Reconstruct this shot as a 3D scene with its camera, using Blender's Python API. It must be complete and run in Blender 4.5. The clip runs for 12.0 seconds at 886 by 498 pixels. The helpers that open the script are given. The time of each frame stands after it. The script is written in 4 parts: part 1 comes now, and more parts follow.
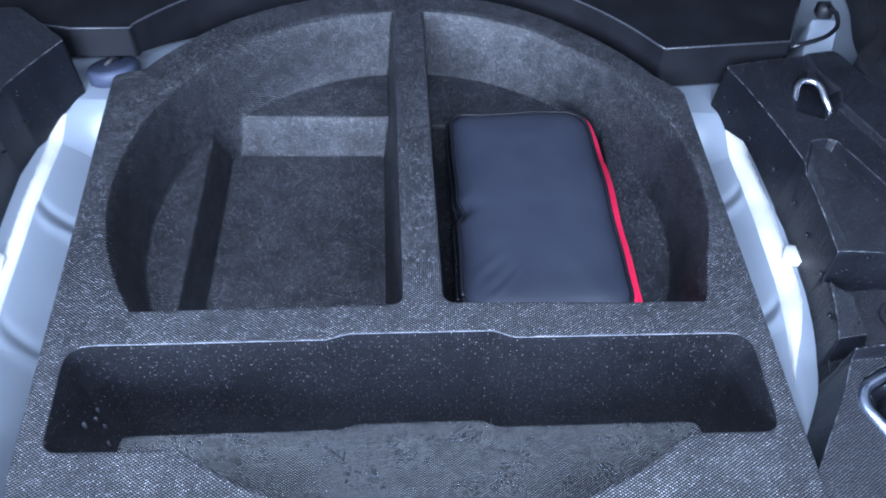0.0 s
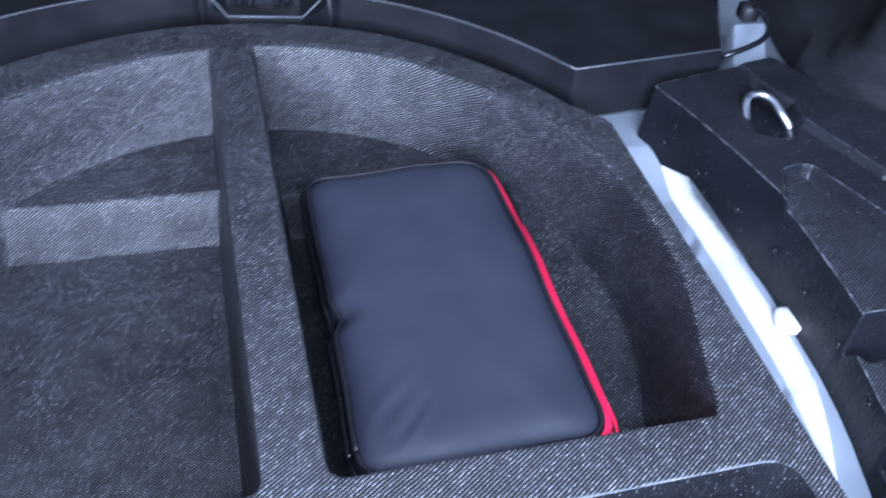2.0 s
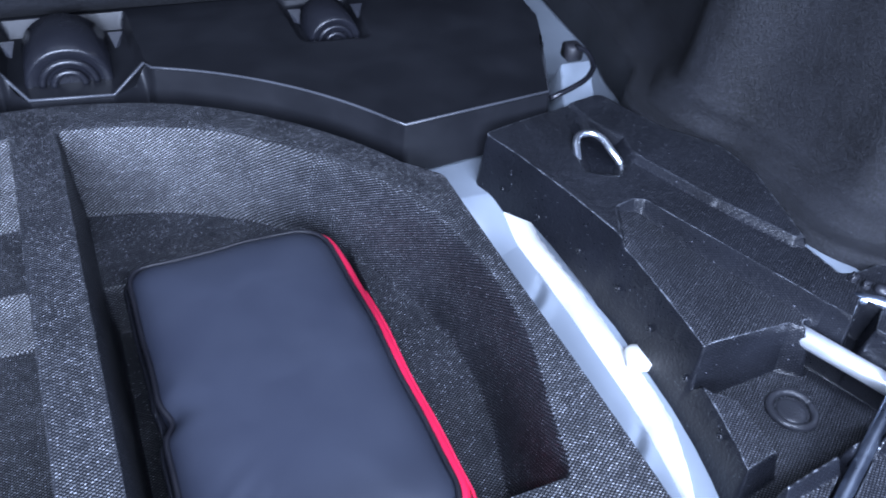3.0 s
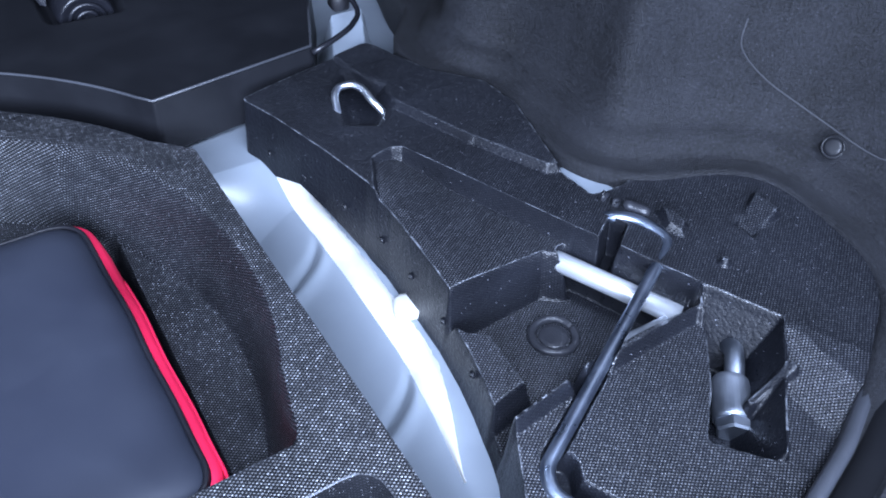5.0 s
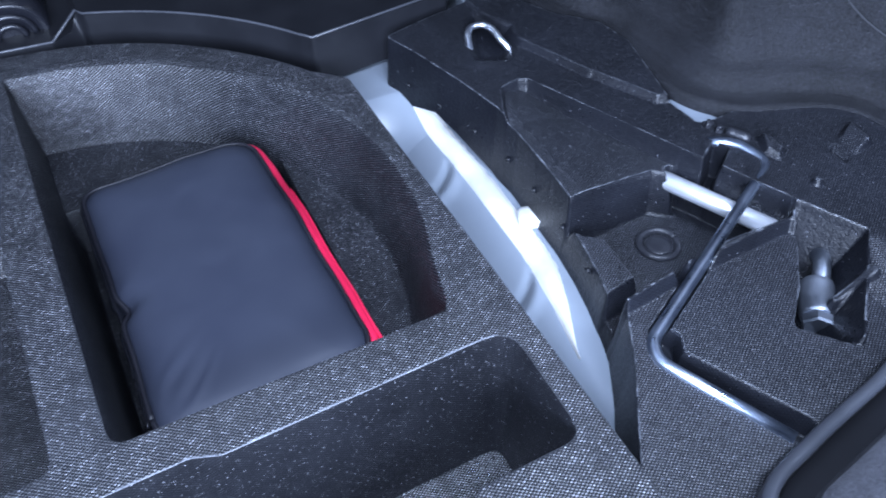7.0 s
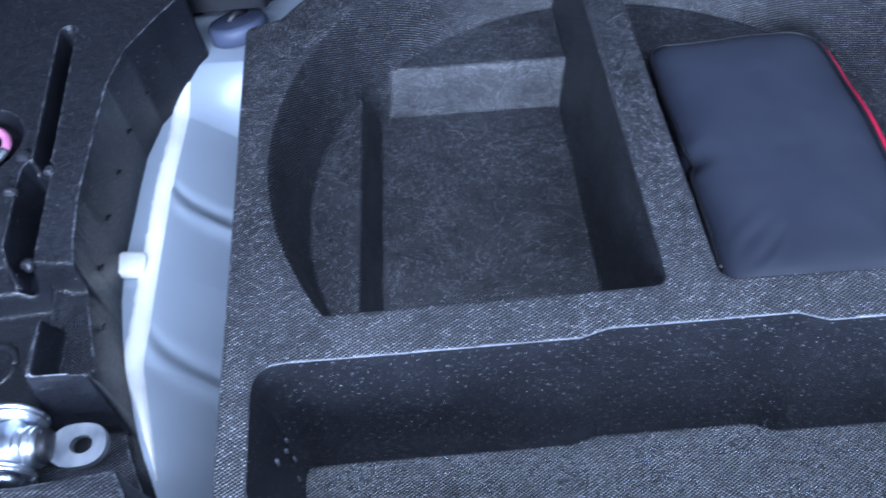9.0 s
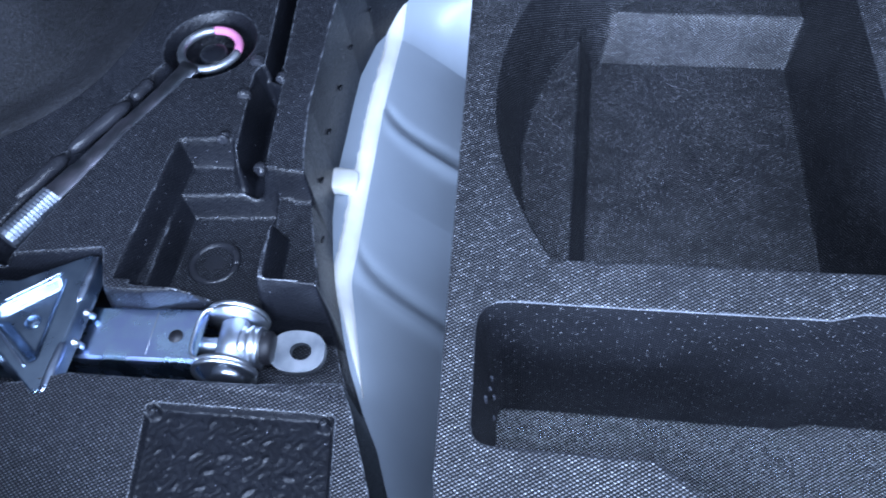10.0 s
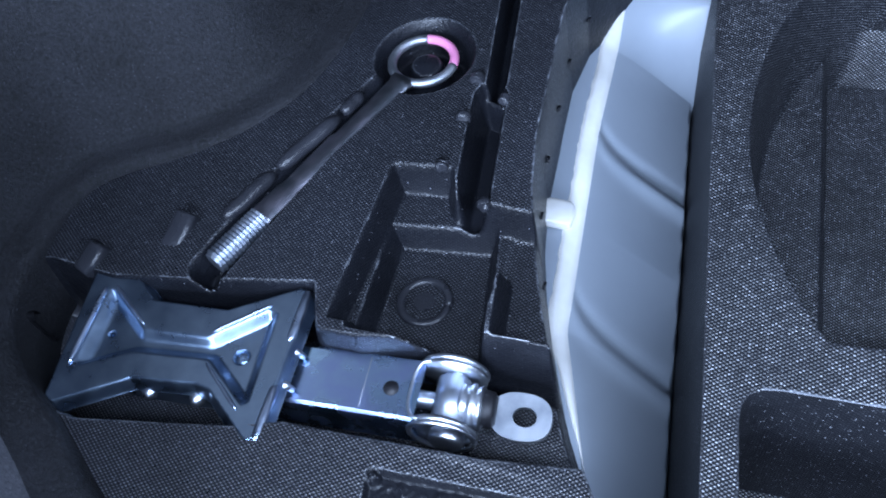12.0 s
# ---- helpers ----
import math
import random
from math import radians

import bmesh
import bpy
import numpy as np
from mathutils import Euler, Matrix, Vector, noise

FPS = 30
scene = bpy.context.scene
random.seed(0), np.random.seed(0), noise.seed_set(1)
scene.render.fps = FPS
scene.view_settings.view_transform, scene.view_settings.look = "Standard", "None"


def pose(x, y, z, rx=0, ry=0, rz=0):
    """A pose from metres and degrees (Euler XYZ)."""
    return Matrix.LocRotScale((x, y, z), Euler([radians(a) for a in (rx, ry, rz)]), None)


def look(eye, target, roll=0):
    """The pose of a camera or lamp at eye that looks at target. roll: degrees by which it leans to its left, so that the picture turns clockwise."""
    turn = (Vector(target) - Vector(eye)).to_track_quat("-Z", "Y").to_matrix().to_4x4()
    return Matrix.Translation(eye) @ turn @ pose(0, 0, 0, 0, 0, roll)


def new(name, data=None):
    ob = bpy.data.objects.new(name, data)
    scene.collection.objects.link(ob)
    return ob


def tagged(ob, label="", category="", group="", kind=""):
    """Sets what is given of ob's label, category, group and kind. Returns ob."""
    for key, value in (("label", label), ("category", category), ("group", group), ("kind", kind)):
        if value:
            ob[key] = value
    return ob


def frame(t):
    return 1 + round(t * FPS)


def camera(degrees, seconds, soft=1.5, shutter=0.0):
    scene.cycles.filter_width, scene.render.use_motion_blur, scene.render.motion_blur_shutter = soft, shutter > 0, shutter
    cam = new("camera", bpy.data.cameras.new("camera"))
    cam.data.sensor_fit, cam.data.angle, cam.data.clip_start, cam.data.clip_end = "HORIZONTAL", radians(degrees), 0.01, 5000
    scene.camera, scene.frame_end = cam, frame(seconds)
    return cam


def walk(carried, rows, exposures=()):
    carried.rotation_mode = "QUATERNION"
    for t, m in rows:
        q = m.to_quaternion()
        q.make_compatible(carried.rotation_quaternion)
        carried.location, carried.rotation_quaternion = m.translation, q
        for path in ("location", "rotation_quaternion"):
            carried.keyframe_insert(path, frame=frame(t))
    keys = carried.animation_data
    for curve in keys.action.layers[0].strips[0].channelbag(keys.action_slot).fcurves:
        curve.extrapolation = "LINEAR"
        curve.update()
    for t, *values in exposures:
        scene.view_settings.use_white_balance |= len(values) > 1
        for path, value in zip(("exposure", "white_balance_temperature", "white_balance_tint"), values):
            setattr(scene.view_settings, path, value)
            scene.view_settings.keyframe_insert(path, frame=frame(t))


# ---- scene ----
# ---------------------------------------------------------------- camera
cam = camera(57.2, 12.0, soft=1.9, shutter=0.3)
PATH = [
    (0, (0.008, -0.062, 0.614), (0.069, 1.248, -0.896), 3.0),
    (0.5, (0.0, 0.004, 0.503), (0.091, 1.309, -1.009), 2.4),
    (1, (-0.027, 0.037, 0.455), (0.04, 1.325, -1.073), 2.7),
    (1.5, (-0.022, 0.074, 0.443), (0.122, 1.411, -1.038), 5.1),
    (2, (0.016, 0.157, 0.431), (0.411, 1.537, -0.961), 6.0),
    (2.5, (0.036, 0.175, 0.427), (0.611, 1.57, -0.886), 6.4),
    (3, (0.069, 0.181, 0.433), (0.731, 1.547, -0.869), 6.1),
    (3.5, (0.127, 0.174, 0.429), (0.821, 1.504, -0.894), 4.3),
    (5.3, (0.208, 0.119, 0.444), (1.003, 1.319, -0.944), 2.3),
    (5.5, (0.209, 0.112, 0.449), (1.004, 1.307, -0.944), 1.9),
    (6, (0.197, 0.088, 0.451), (0.97, 1.293, -0.946), 0.3),
    (6.5, (0.16, 0.056, 0.461), (0.838, 1.27, -0.977), -0.1),
    (6.7, (0.147, 0.052, 0.468), (0.775, 1.29, -0.972), -0.9),
    (8.3, (-0.045, 0.052, 0.514), (0.167, 1.361, -0.983), -3.5),
    (8.5, (-0.064, 0.064, 0.501), (0.005, 1.345, -1.033), -5.3),
    (9, (-0.146, 0.055, 0.483), (-0.219, 1.309, -1.073), -5.4),
    (9.5, (-0.197, 0.06, 0.478), (-0.417, 1.247, -1.117), -6.8),
    (10, (-0.242, 0.057, 0.47), (-0.56, 1.193, -1.145), -7.5),
    (10.5, (-0.269, 0.072, 0.46), (-0.649, 1.165, -1.172), -8.3),
    (11, (-0.302, 0.086, 0.458), (-0.737, 1.147, -1.181), -9.5),
    (11.5, (-0.332, 0.101, 0.46), (-0.825, 1.133, -1.181), -11.4),
    (12, (-0.352, 0.117, 0.462), (-0.899, 1.133, -1.172), -13.6),
]
EXPOSURES = [(0, 0.26, 6500, 13), (0.7, 0.03, 6250, 16), (1.5, 0.36, 6450, 16), (2.5, 0.49, 6600, 17), (3.5, 0.62, 6550, 16), (5.5, 0.44, 6650, 15), (6.5, 0.38, 6600, 15), (8.5, 0.20, 6300, 14), (10.5, 0.06, 6200, 13), (12, -0.17, 6350, 12)]
walk(cam, [(t, look(eye, target, roll)) for t, eye, target, roll in PATH], EXPOSURES)

# ---------------------------------------------------------------- world and light
world = bpy.data.worlds.new("garage_air")
scene.world = world
world.use_nodes = True
world.node_tree.nodes["Background"].inputs["Color"].default_value = (0.30, 0.50, 1.0, 1)
world.node_tree.nodes["Background"].inputs["Strength"].default_value = 0.075


def area_lamp(name, eye, target, sx, sy, power, color):
    data = bpy.data.lights.new(name, "AREA")
    data.shape, data.size, data.size_y, data.energy, data.color = "RECTANGLE", sx, sy, power, color
    ob = new(name, data)
    ob.matrix_world = look(eye, target)
    return tagged(ob, "cool white light falling into the open boot", "lamp", kind="structure")


COOL = (0.555, 0.715, 1.0)
area_lamp("garage_door_light", (-0.5, -1.25, 0.75), (0.0, 0.6, 0.0), 1.4, 0.7, 122.0, COOL)
# unseen overhead light, added to brighten the front of the tray
area_lamp("front_overhead_light", (0.05, 0.02, 0.64), (0.03, 0.30, 0.0), 1.30, 0.14, 23.0, COOL)
# unseen side fills, added for the steel tools to reflect
area_lamp("side_fill_left", (-0.93, 0.75, 0.60), (0.0, 0.60, 0.0), 0.90, 0.34, 0.7, (0.70, 0.82, 1.0))
area_lamp("side_fill_right", (0.93, 0.75, 0.60), (0.0, 0.60, 0.0), 0.90, 0.34, 0.7, (0.70, 0.82, 1.0))
# weak unseen fill under the roof, added for sheen on the sheet's ridges
area_lamp("roof_fill_light", (0.0, 0.98, 0.85), (0.0, 0.90, 0.0), 0.90, 0.06, 0.8, COOL)


# ---------------------------------------------------------------- materials
class Mat:
    """A small wrapper round a node material."""

    def __init__(self, name, color, rough=0.5, metal=0.0, spec=0.5):
        self.m = bpy.data.materials.new(name)
        self.m.use_nodes = True
        self.t = self.m.node_tree
        self.b = self.t.nodes["Principled BSDF"]
        self.set("Base Color", (*color, 1)), self.set("Roughness", rough), self.set("Metallic", metal), self.set("Specular IOR Level", spec)
        self.co = self.node("ShaderNodeTexCoord").outputs["Object"]

    def set(self, key, value):
        self.b.inputs[key].default_value = value

    def node(self, kind, **values):
        n = self.t.nodes.new(kind)
        for key, value in values.items():
            n.inputs[key.replace("_", " ")].default_value = value
        return n

    def link(self, a, b):
        self.t.links.new(a, b)

    def noise(self, scale, detail=3.0, rough=0.55):
        n = self.node("ShaderNodeTexNoise", Scale=scale, Detail=detail, Roughness=rough)
        self.link(self.co, n.inputs["Vector"])
        return n.outputs["Fac"]

    def ramp(self, fac, stops):
        n = self.t.nodes.new("ShaderNodeValToRGB")
        e = n.color_ramp.elements
        while len(e) < len(stops):
            e.new(0.5)
        for el, (p, c) in zip(e, stops):
            el.position, el.color = p, (*c, 1) if len(c) == 3 else c
        self.link(fac, n.inputs["Fac"])
        return n.outputs["Color"]

    def math(self, op, a, b=None, clamp=False):
        n = self.t.nodes.new("ShaderNodeMath")
        n.operation, n.use_clamp = op, clamp
        for i, v in enumerate((a, b)):
            if v is None:
                continue
            if isinstance(v, (int, float)):
                n.inputs[i].default_value = v
            else:
                self.link(v, n.inputs[i])
        return n.outputs[0]

    def mix(self, fac, a, b):
        n = self.t.nodes.new("ShaderNodeMix")
        n.data_type = "RGBA"
        for key, v in ((0, fac), (6, a), (7, b)):
            if isinstance(v, (int, float)):
                n.inputs[key].default_value = v
            elif isinstance(v, tuple):
                n.inputs[key].default_value = (*v, 1)
            else:
                self.link(v, n.inputs[key])
        return n.outputs[2]

    def split(self):
        n = self.t.nodes.new("ShaderNodeSeparateXYZ")
        self.link(self.co, n.inputs[0])
        return n.outputs

    def bump(self, height, strength=0.5, distance=0.001, after=None):
        n = self.node("ShaderNodeBump", Strength=strength, Distance=distance)
        self.link(height, n.inputs["Height"])
        if after is not None:
            self.link(after, n.inputs["Normal"])
        self.link(n.outputs[0], self.b.inputs["Normal"])
        return n.outputs[0]

    def color(self, sock):
        self.link(sock, self.b.inputs["Base Color"])

    def rough(self, sock):
        self.link(sock, self.b.inputs["Roughness"])


def weave(m, pitch, ratio=1.45, walls=0.9):
    """Staggered rows of short raised dashes, a moulded grain, on each face by its own two axes. Height 0 to 1."""
    k = 2 * math.pi / pitch
    x, y, z = m.split()
    drift = m.math("MULTIPLY", m.math("SUBTRACT", m.noise(38, 2), 0.5), 0.0011)
    x, y = m.math("ADD", x, drift), m.math("SUBTRACT", y, drift)
    geo = m.t.nodes.new("ShaderNodeNewGeometry")
    sep = m.t.nodes.new("ShaderNodeSeparateXYZ")
    m.link(geo.outputs["True Normal"], sep.inputs[0])
    ax, ay, az = (m.math("ABSOLUTE", sep.outputs[i]) for i in range(3))
    sy, sz = (m.math("SINE", m.math("MULTIPLY", v, k)) for v in (y, z))
    lx, ly = (m.math("SINE", m.math("MULTIPLY", v, k / ratio)) for v in (x, y))
    flat = m.math("GREATER_THAN", az, 0.75)
    side = m.math("GREATER_THAN", ax, ay)
    wall = m.math("ADD", m.math("MULTIPLY", side, m.math("MULTIPLY", ly, sz)), m.math("MULTIPLY", m.math("SUBTRACT", 1.0, side), m.math("MULTIPLY", lx, sz)))
    both_ = m.math("ADD", m.math("MULTIPLY", flat, m.math("MULTIPLY", lx, sy)), m.math("MULTIPLY", m.math("SUBTRACT", 1.0, flat), m.math("MULTIPLY", wall, walls)))
    return m.math("ADD", m.math("MULTIPLY", both_, 0.5), 0.5)


def scatter(m, pitch, ratio=1.45):
    """A chance value for each dash of the grain."""
    x, y, z = m.split()
    cell = m.t.nodes.new("ShaderNodeCombineXYZ")
    for i, (v, p) in enumerate(((x, pitch * ratio / 2), (y, pitch / 2), (z, pitch / 2))):
        m.link(m.math("FLOOR", m.math("DIVIDE", v, p)), cell.inputs[i])
    n = m.t.nodes.new("ShaderNodeTexWhiteNoise")
    m.link(cell.outputs[0], n.inputs["Vector"])
    return n.outputs["Value"]


def edge_glint(m):
    """Where a convex moulded edge is painted pale, as its highlight."""
    n = m.t.nodes.new("ShaderNodeAttribute")
    n.attribute_name = "edge_glint"
    geo = m.t.nodes.new("ShaderNodeNewGeometry")
    sep = m.t.nodes.new("ShaderNodeSeparateXYZ")
    m.link(geo.outputs["True Normal"], sep.inputs[0])
    return m.math("MULTIPLY", m.math("POWER", n.outputs["Fac"], 1.6), m.math("GREATER_THAN", sep.outputs[2], 0.75))


def grain(m):
    """How strongly the moulded grain shows: 1 on grained faces, 0 on plain ones. The trays also carry painted light in
    it.
    """
    n = m.t.nodes.new("ShaderNodeAttribute")
    n.attribute_name = "grain"
    return n.outputs["Fac"]


def flecks(m, scale, cut, size=0.16):
    """Small scattered light specks, 1 in a speck and 0 outside."""
    v = m.node("ShaderNodeTexVoronoi", Scale=scale)
    m.link(m.co, v.inputs["Vector"])
    near = m.math("LESS_THAN", v.outputs["Distance"], size)
    sep = m.t.nodes.new("ShaderNodeSeparateColor")
    m.link(v.outputs["Color"], sep.inputs[0])
    some = m.math("GREATER_THAN", sep.outputs[0], cut)
    return m.math("MULTIPLY", near, some)


def wall_dots(m, pitch):
    """Staggered rows of small pale points painted as glints, on the bin's upright faces only."""
    x, y, z = m.split()
    geo = m.t.nodes.new("ShaderNodeNewGeometry")
    sep = m.t.nodes.new("ShaderNodeSeparateXYZ")
    m.link(geo.outputs["True Normal"], sep.inputs[0])
    upright = m.math("LESS_THAN", m.math("ABSOLUTE", sep.outputs[2]), 0.6)
    along = m.math("ADD", x, m.math("MULTIPLY", y, 0.6))
    k = 2 * math.pi / pitch
    p = m.math("MULTIPLY", m.math("SINE", m.math("MULTIPLY", along, k)), m.math("SINE", m.math("MULTIPLY", z, k * 0.8)))
    near = m.math("MULTIPLY", upright, m.math("LESS_THAN", y, 0.385))
    return m.math("MULTIPLY", near, m.ramp(p, [(0.955, (0, 0, 0)), (0.99, (0.8, 0.8, 0.8))]))


def felt_tray_material():
    m = Mat("grey_black_woven_grain_foam", (0.05, 0.055, 0.07), 0.5, spec=0.4)
    m.set("IOR", 2.1)
    w = weave(m, 0.0027, walls=0.78)
    big, mid, fine = m.noise(9, 4), m.noise(70, 4), m.noise(900, 2)
    c = m.ramp(m.math("ADD", m.math("MULTIPLY", big, 0.6), m.math("MULTIPLY", mid, 0.4)), [(0.3, (0.004, 0.0044, 0.006)), (0.7, (0.012, 0.013, 0.017))])
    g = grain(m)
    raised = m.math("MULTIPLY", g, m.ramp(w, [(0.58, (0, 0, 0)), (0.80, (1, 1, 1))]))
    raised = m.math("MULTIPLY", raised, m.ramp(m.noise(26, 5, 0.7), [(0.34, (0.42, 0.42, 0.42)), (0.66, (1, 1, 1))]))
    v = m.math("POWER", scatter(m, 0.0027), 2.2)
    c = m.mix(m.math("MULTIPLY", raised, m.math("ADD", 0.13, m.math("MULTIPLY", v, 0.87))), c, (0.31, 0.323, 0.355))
    # points on the bin walls, some bright dashes and a few stray specks, all painted as glints
    chance = scatter(m, 0.0027)
    dots = m.math("MULTIPLY", wall_dots(m, 0.0115), m.math("GREATER_THAN", chance, 0.55))
    glint = m.math("MULTIPLY", m.ramp(w, [(0.80, (0, 0, 0)), (0.93, (1, 1, 1))]), m.math("GREATER_THAN", chance, 0.895))
    f = m.math("MAXIMUM", m.math("MAXIMUM", dots, glint), m.math("MAXIMUM", flecks(m, 260, 0.94, 0.10), flecks(m, 125, 0.88, 0.06)))
    c = m.mix(m.math("MULTIPLY", f, 0.58), c, (0.62, 0.64, 0.70))
    # pale lines painted as the highlights of rounded edges
    c = m.mix(m.math("MULTIPLY", m.math("MULTIPLY", edge_glint(m), m.noise(40, 3)), 1.1, True), c, (0.40, 0.42, 0.47))
    m.color(c)
    # the raised dashes are smooth, the ground between them is dull
    m.rough(m.math("SUBTRACT", m.ramp(fine, [(0.3, (0.46,) * 3), (0.7, (0.62,) * 3)]), m.math("MULTIPLY", raised, 0.15)))
    m.link(m.math("ADD", 0.07, m.math("MULTIPLY", raised, 0.80)), m.b.inputs["Specular IOR Level"])
    h = m.math("ADD", m.math("MULTIPLY", w, g), m.math("MULTIPLY", fine, 0.5))
    m.bump(h, 0.7, 0.0008)
    return m.m


def foam_material(name="black_bead_foam", base=(0.0045, 0.005, 0.007), hi=(0.010, 0.011, 0.015)):
    m = Mat(name, base, 0.38, spec=0.5)
    m.set("IOR", 1.8)
    w = weave(m, 0.0026, walls=0.45)
    big, fine = m.noise(14, 4), m.noise(420, 3)
    c = m.ramp(big, [(0.3, base), (0.7, hi)])
    g = grain(m)
    raised = m.math("MULTIPLY", g, m.ramp(w, [(0.60, (0, 0, 0)), (0.84, (1, 1, 1))]))
    v = m.math("POWER", scatter(m, 0.0026), 2.0)
    c = m.mix(m.math("MULTIPLY", raised, m.math("ADD", 0.24, m.math("MULTIPLY", v, 0.76))), c, (0.185, 0.194, 0.22))
    # pale specks painted as the sparkle of the glossy beads
    c = m.mix(m.math("MULTIPLY", flecks(m, 230, 0.80, 0.11), 0.6), c, (0.3, 0.31, 0.36))
    # edge highlights painted pale, broken up by noise
    patchy_glint = m.math("MULTIPLY", edge_glint(m), m.ramp(m.noise(95, 3), [(0.42, (0.08, 0.08, 0.08)), (0.62, (1, 1, 1))]))
    m.color(m.mix(m.math("MULTIPLY", patchy_glint, 0.75, True), c, (0.28, 0.30, 0.34)))
    m.rough(m.ramp(fine, [(0.3, (0.26, 0.26, 0.26)), (0.7, (0.46, 0.46, 0.46))]))
    m.link(m.math("ADD", 0.15, m.math("MULTIPLY", m.math("MAXIMUM", raised, patchy_glint), 0.75)), m.b.inputs["Specular IOR Level"])
    pebble = m.noise(330, 2)
    m.bump(m.math("ADD", m.math("MULTIPLY", w, g), m.math("ADD", m.math("MULTIPLY", fine, 0.3), m.math("MULTIPLY", pebble, 0.75))), 0.75, 0.0009)
    return m.m


def plastic_material(name, color, rough, grain=600, amount=0.25, spec=0.45):
    m = Mat(name, color, rough, spec=spec)
    n, big = m.noise(grain, 3), m.noise(11, 4)
    m.color(m.ramp(big, [(0.3, tuple(v * 0.75 for v in color)), (0.7, tuple(v * 1.3 for v in color))]))
    m.rough(m.ramp(big, [(0.3, (rough - 0.08,) * 3), (0.7, (rough + 0.10,) * 3)]))
    m.bump(n, amount, 0.0006)
    return m.m


def felt_material(name, lo, hi, speck):
    m = Mat(name, lo, 0.50, spec=0.26)
    n, big = m.noise(420, 4, 0.8), m.noise(18, 4)
    c = m.ramp(m.math("ADD", m.math("MULTIPLY", n, 0.75), m.math("MULTIPLY", big, 0.25)), [(0.38, lo), (0.62, hi)])
    m.color(m.mix(m.math("MULTIPLY", flecks(m, 420, 0.70, 0.2), 0.35), c, speck))
    m.set("Sheen Weight", 0.02), m.set("Sheen Roughness", 0.5)
    m.bump(n, 0.9, 0.0016)
    return m.m


def paint_material():
    m = Mat("pale_body_paint", (0.62, 0.66, 0.72), 0.33, spec=0.5)
    big, fine = m.noise(7, 5), m.noise(160, 3)
    m.color(m.ramp(big, [(0.3, (0.25, 0.287, 0.335)), (0.7, (0.298, 0.338, 0.388))]))
    m.rough(m.ramp(big, [(0.35, (0.28,) * 3), (0.7, (0.38,) * 3)]))
    m.bump(fine, 0.08, 0.0006)
    m.set("Coat Weight", 0.45), m.set("Coat Roughness", 0.22)
    return m.m


def metal_material(name, color, rough, tint=None, metal=1.0):
    m = Mat(name, color, rough, metal=metal)
    big, mid = m.noise(45, 3), m.noise(12, 3)
    lo = tint or tuple(v * 0.7 for v in color)
    m.color(m.ramp(big, [(0.32, lo), (0.68, color)]))
    m.rough(m.ramp(big, [(0.3, (max(rough - 0.06, 0.05),) * 3), (0.75, (rough + 0.10,) * 3)]))
    m.bump(mid, 0.15, 0.002)
    return m.m


def nylon_material():
    m = Mat("navy_black_nylon", (0.022, 0.026, 0.042), 0.6, spec=0.30)
    w = m.noise(2200, 1)
    big = m.noise(6, 3)
    m.color(m.ramp(big, [(0.3, (0.021, 0.0245, 0.039)), (0.7, (0.031, 0.036, 0.053))]))
    m.rough(m.ramp(m.noise(25, 3), [(0.3, (0.54,) * 3), (0.7, (0.66,) * 3)]))
    first = m.bump(w, 0.12, 0.0003)
    m.bump(m.noise(16, 2), 0.25, 0.006, first)
    return m.m


TRAY = felt_tray_material()
FOAM = foam_material()
PANEL = plastic_material("black_grained_plastic", (0.010, 0.0105, 0.013), 0.42, spec=0.3)
RUBBER = plastic_material("black_rubber", (0.012, 0.012, 0.015), 0.5)
GREY_RUBBER = plastic_material("grey_rubber", (0.045, 0.055, 0.09), 0.5)
FELT = felt_material("dark_felt", (0.0015, 0.0016, 0.0022), (0.019, 0.020, 0.025), (0.10, 0.105, 0.125))
CARPET = felt_material("grey_carpet", (0.032, 0.033, 0.040), (0.085, 0.087, 0.102), (0.14, 0.145, 0.16))
HEADLINER = felt_material("pale_headliner", (0.42, 0.43, 0.45), (0.55, 0.56, 0.58), (0.6, 0.6, 0.6))
PAINT = paint_material()
ZINC = metal_material("zinc_plated_steel", (0.78, 0.82, 0.88), 0.32, (0.62, 0.67, 0.78))
SOCKET_STEEL = metal_material("phosphated_grey_steel", (0.34, 0.37, 0.43), 0.45, (0.24, 0.27, 0.32))
STEEL = metal_material("grey_steel", (0.62, 0.67, 0.76), 0.42, (0.46, 0.51, 0.60))
DARK_STEEL = metal_material("blued_dark_steel", (0.31, 0.40, 0.52), 0.30, (0.22, 0.30, 0.42))
EYE_STEEL = metal_material("worn_warm_grey_steel", (0.30, 0.285, 0.33), 0.40, (0.20, 0.22, 0.245))
DULL_STEEL = metal_material("dull_grey_steel", (0.46, 0.48, 0.52), 0.48, (0.26, 0.29, 0.33))
BLUED = metal_material("bluish_bright_steel", (0.50, 0.58, 0.72), 0.30, (0.34, 0.41, 0.54))
BRIGHT_ZINC = metal_material("bright_zinc_plating", (0.92, 0.95, 1.0), 0.34, (0.82, 0.86, 0.93), 0.72)
IRIDESCENT = metal_material("blue_passivated_zinc", (0.40, 0.50, 0.80), 0.26, (0.46, 0.66, 0.84))
# lighter copy of the bead foam, so that moulded beads look lit
RIB = plastic_material("paler_bead_foam", (0.020, 0.021, 0.026), 0.30, 420, 0.8)
SEAM = plastic_material("pale_cut_felt_edge", (0.035, 0.037, 0.043), 0.7)
SCUFF = plastic_material("pale_scuffed_plastic", (0.075, 0.08, 0.10), 0.6)
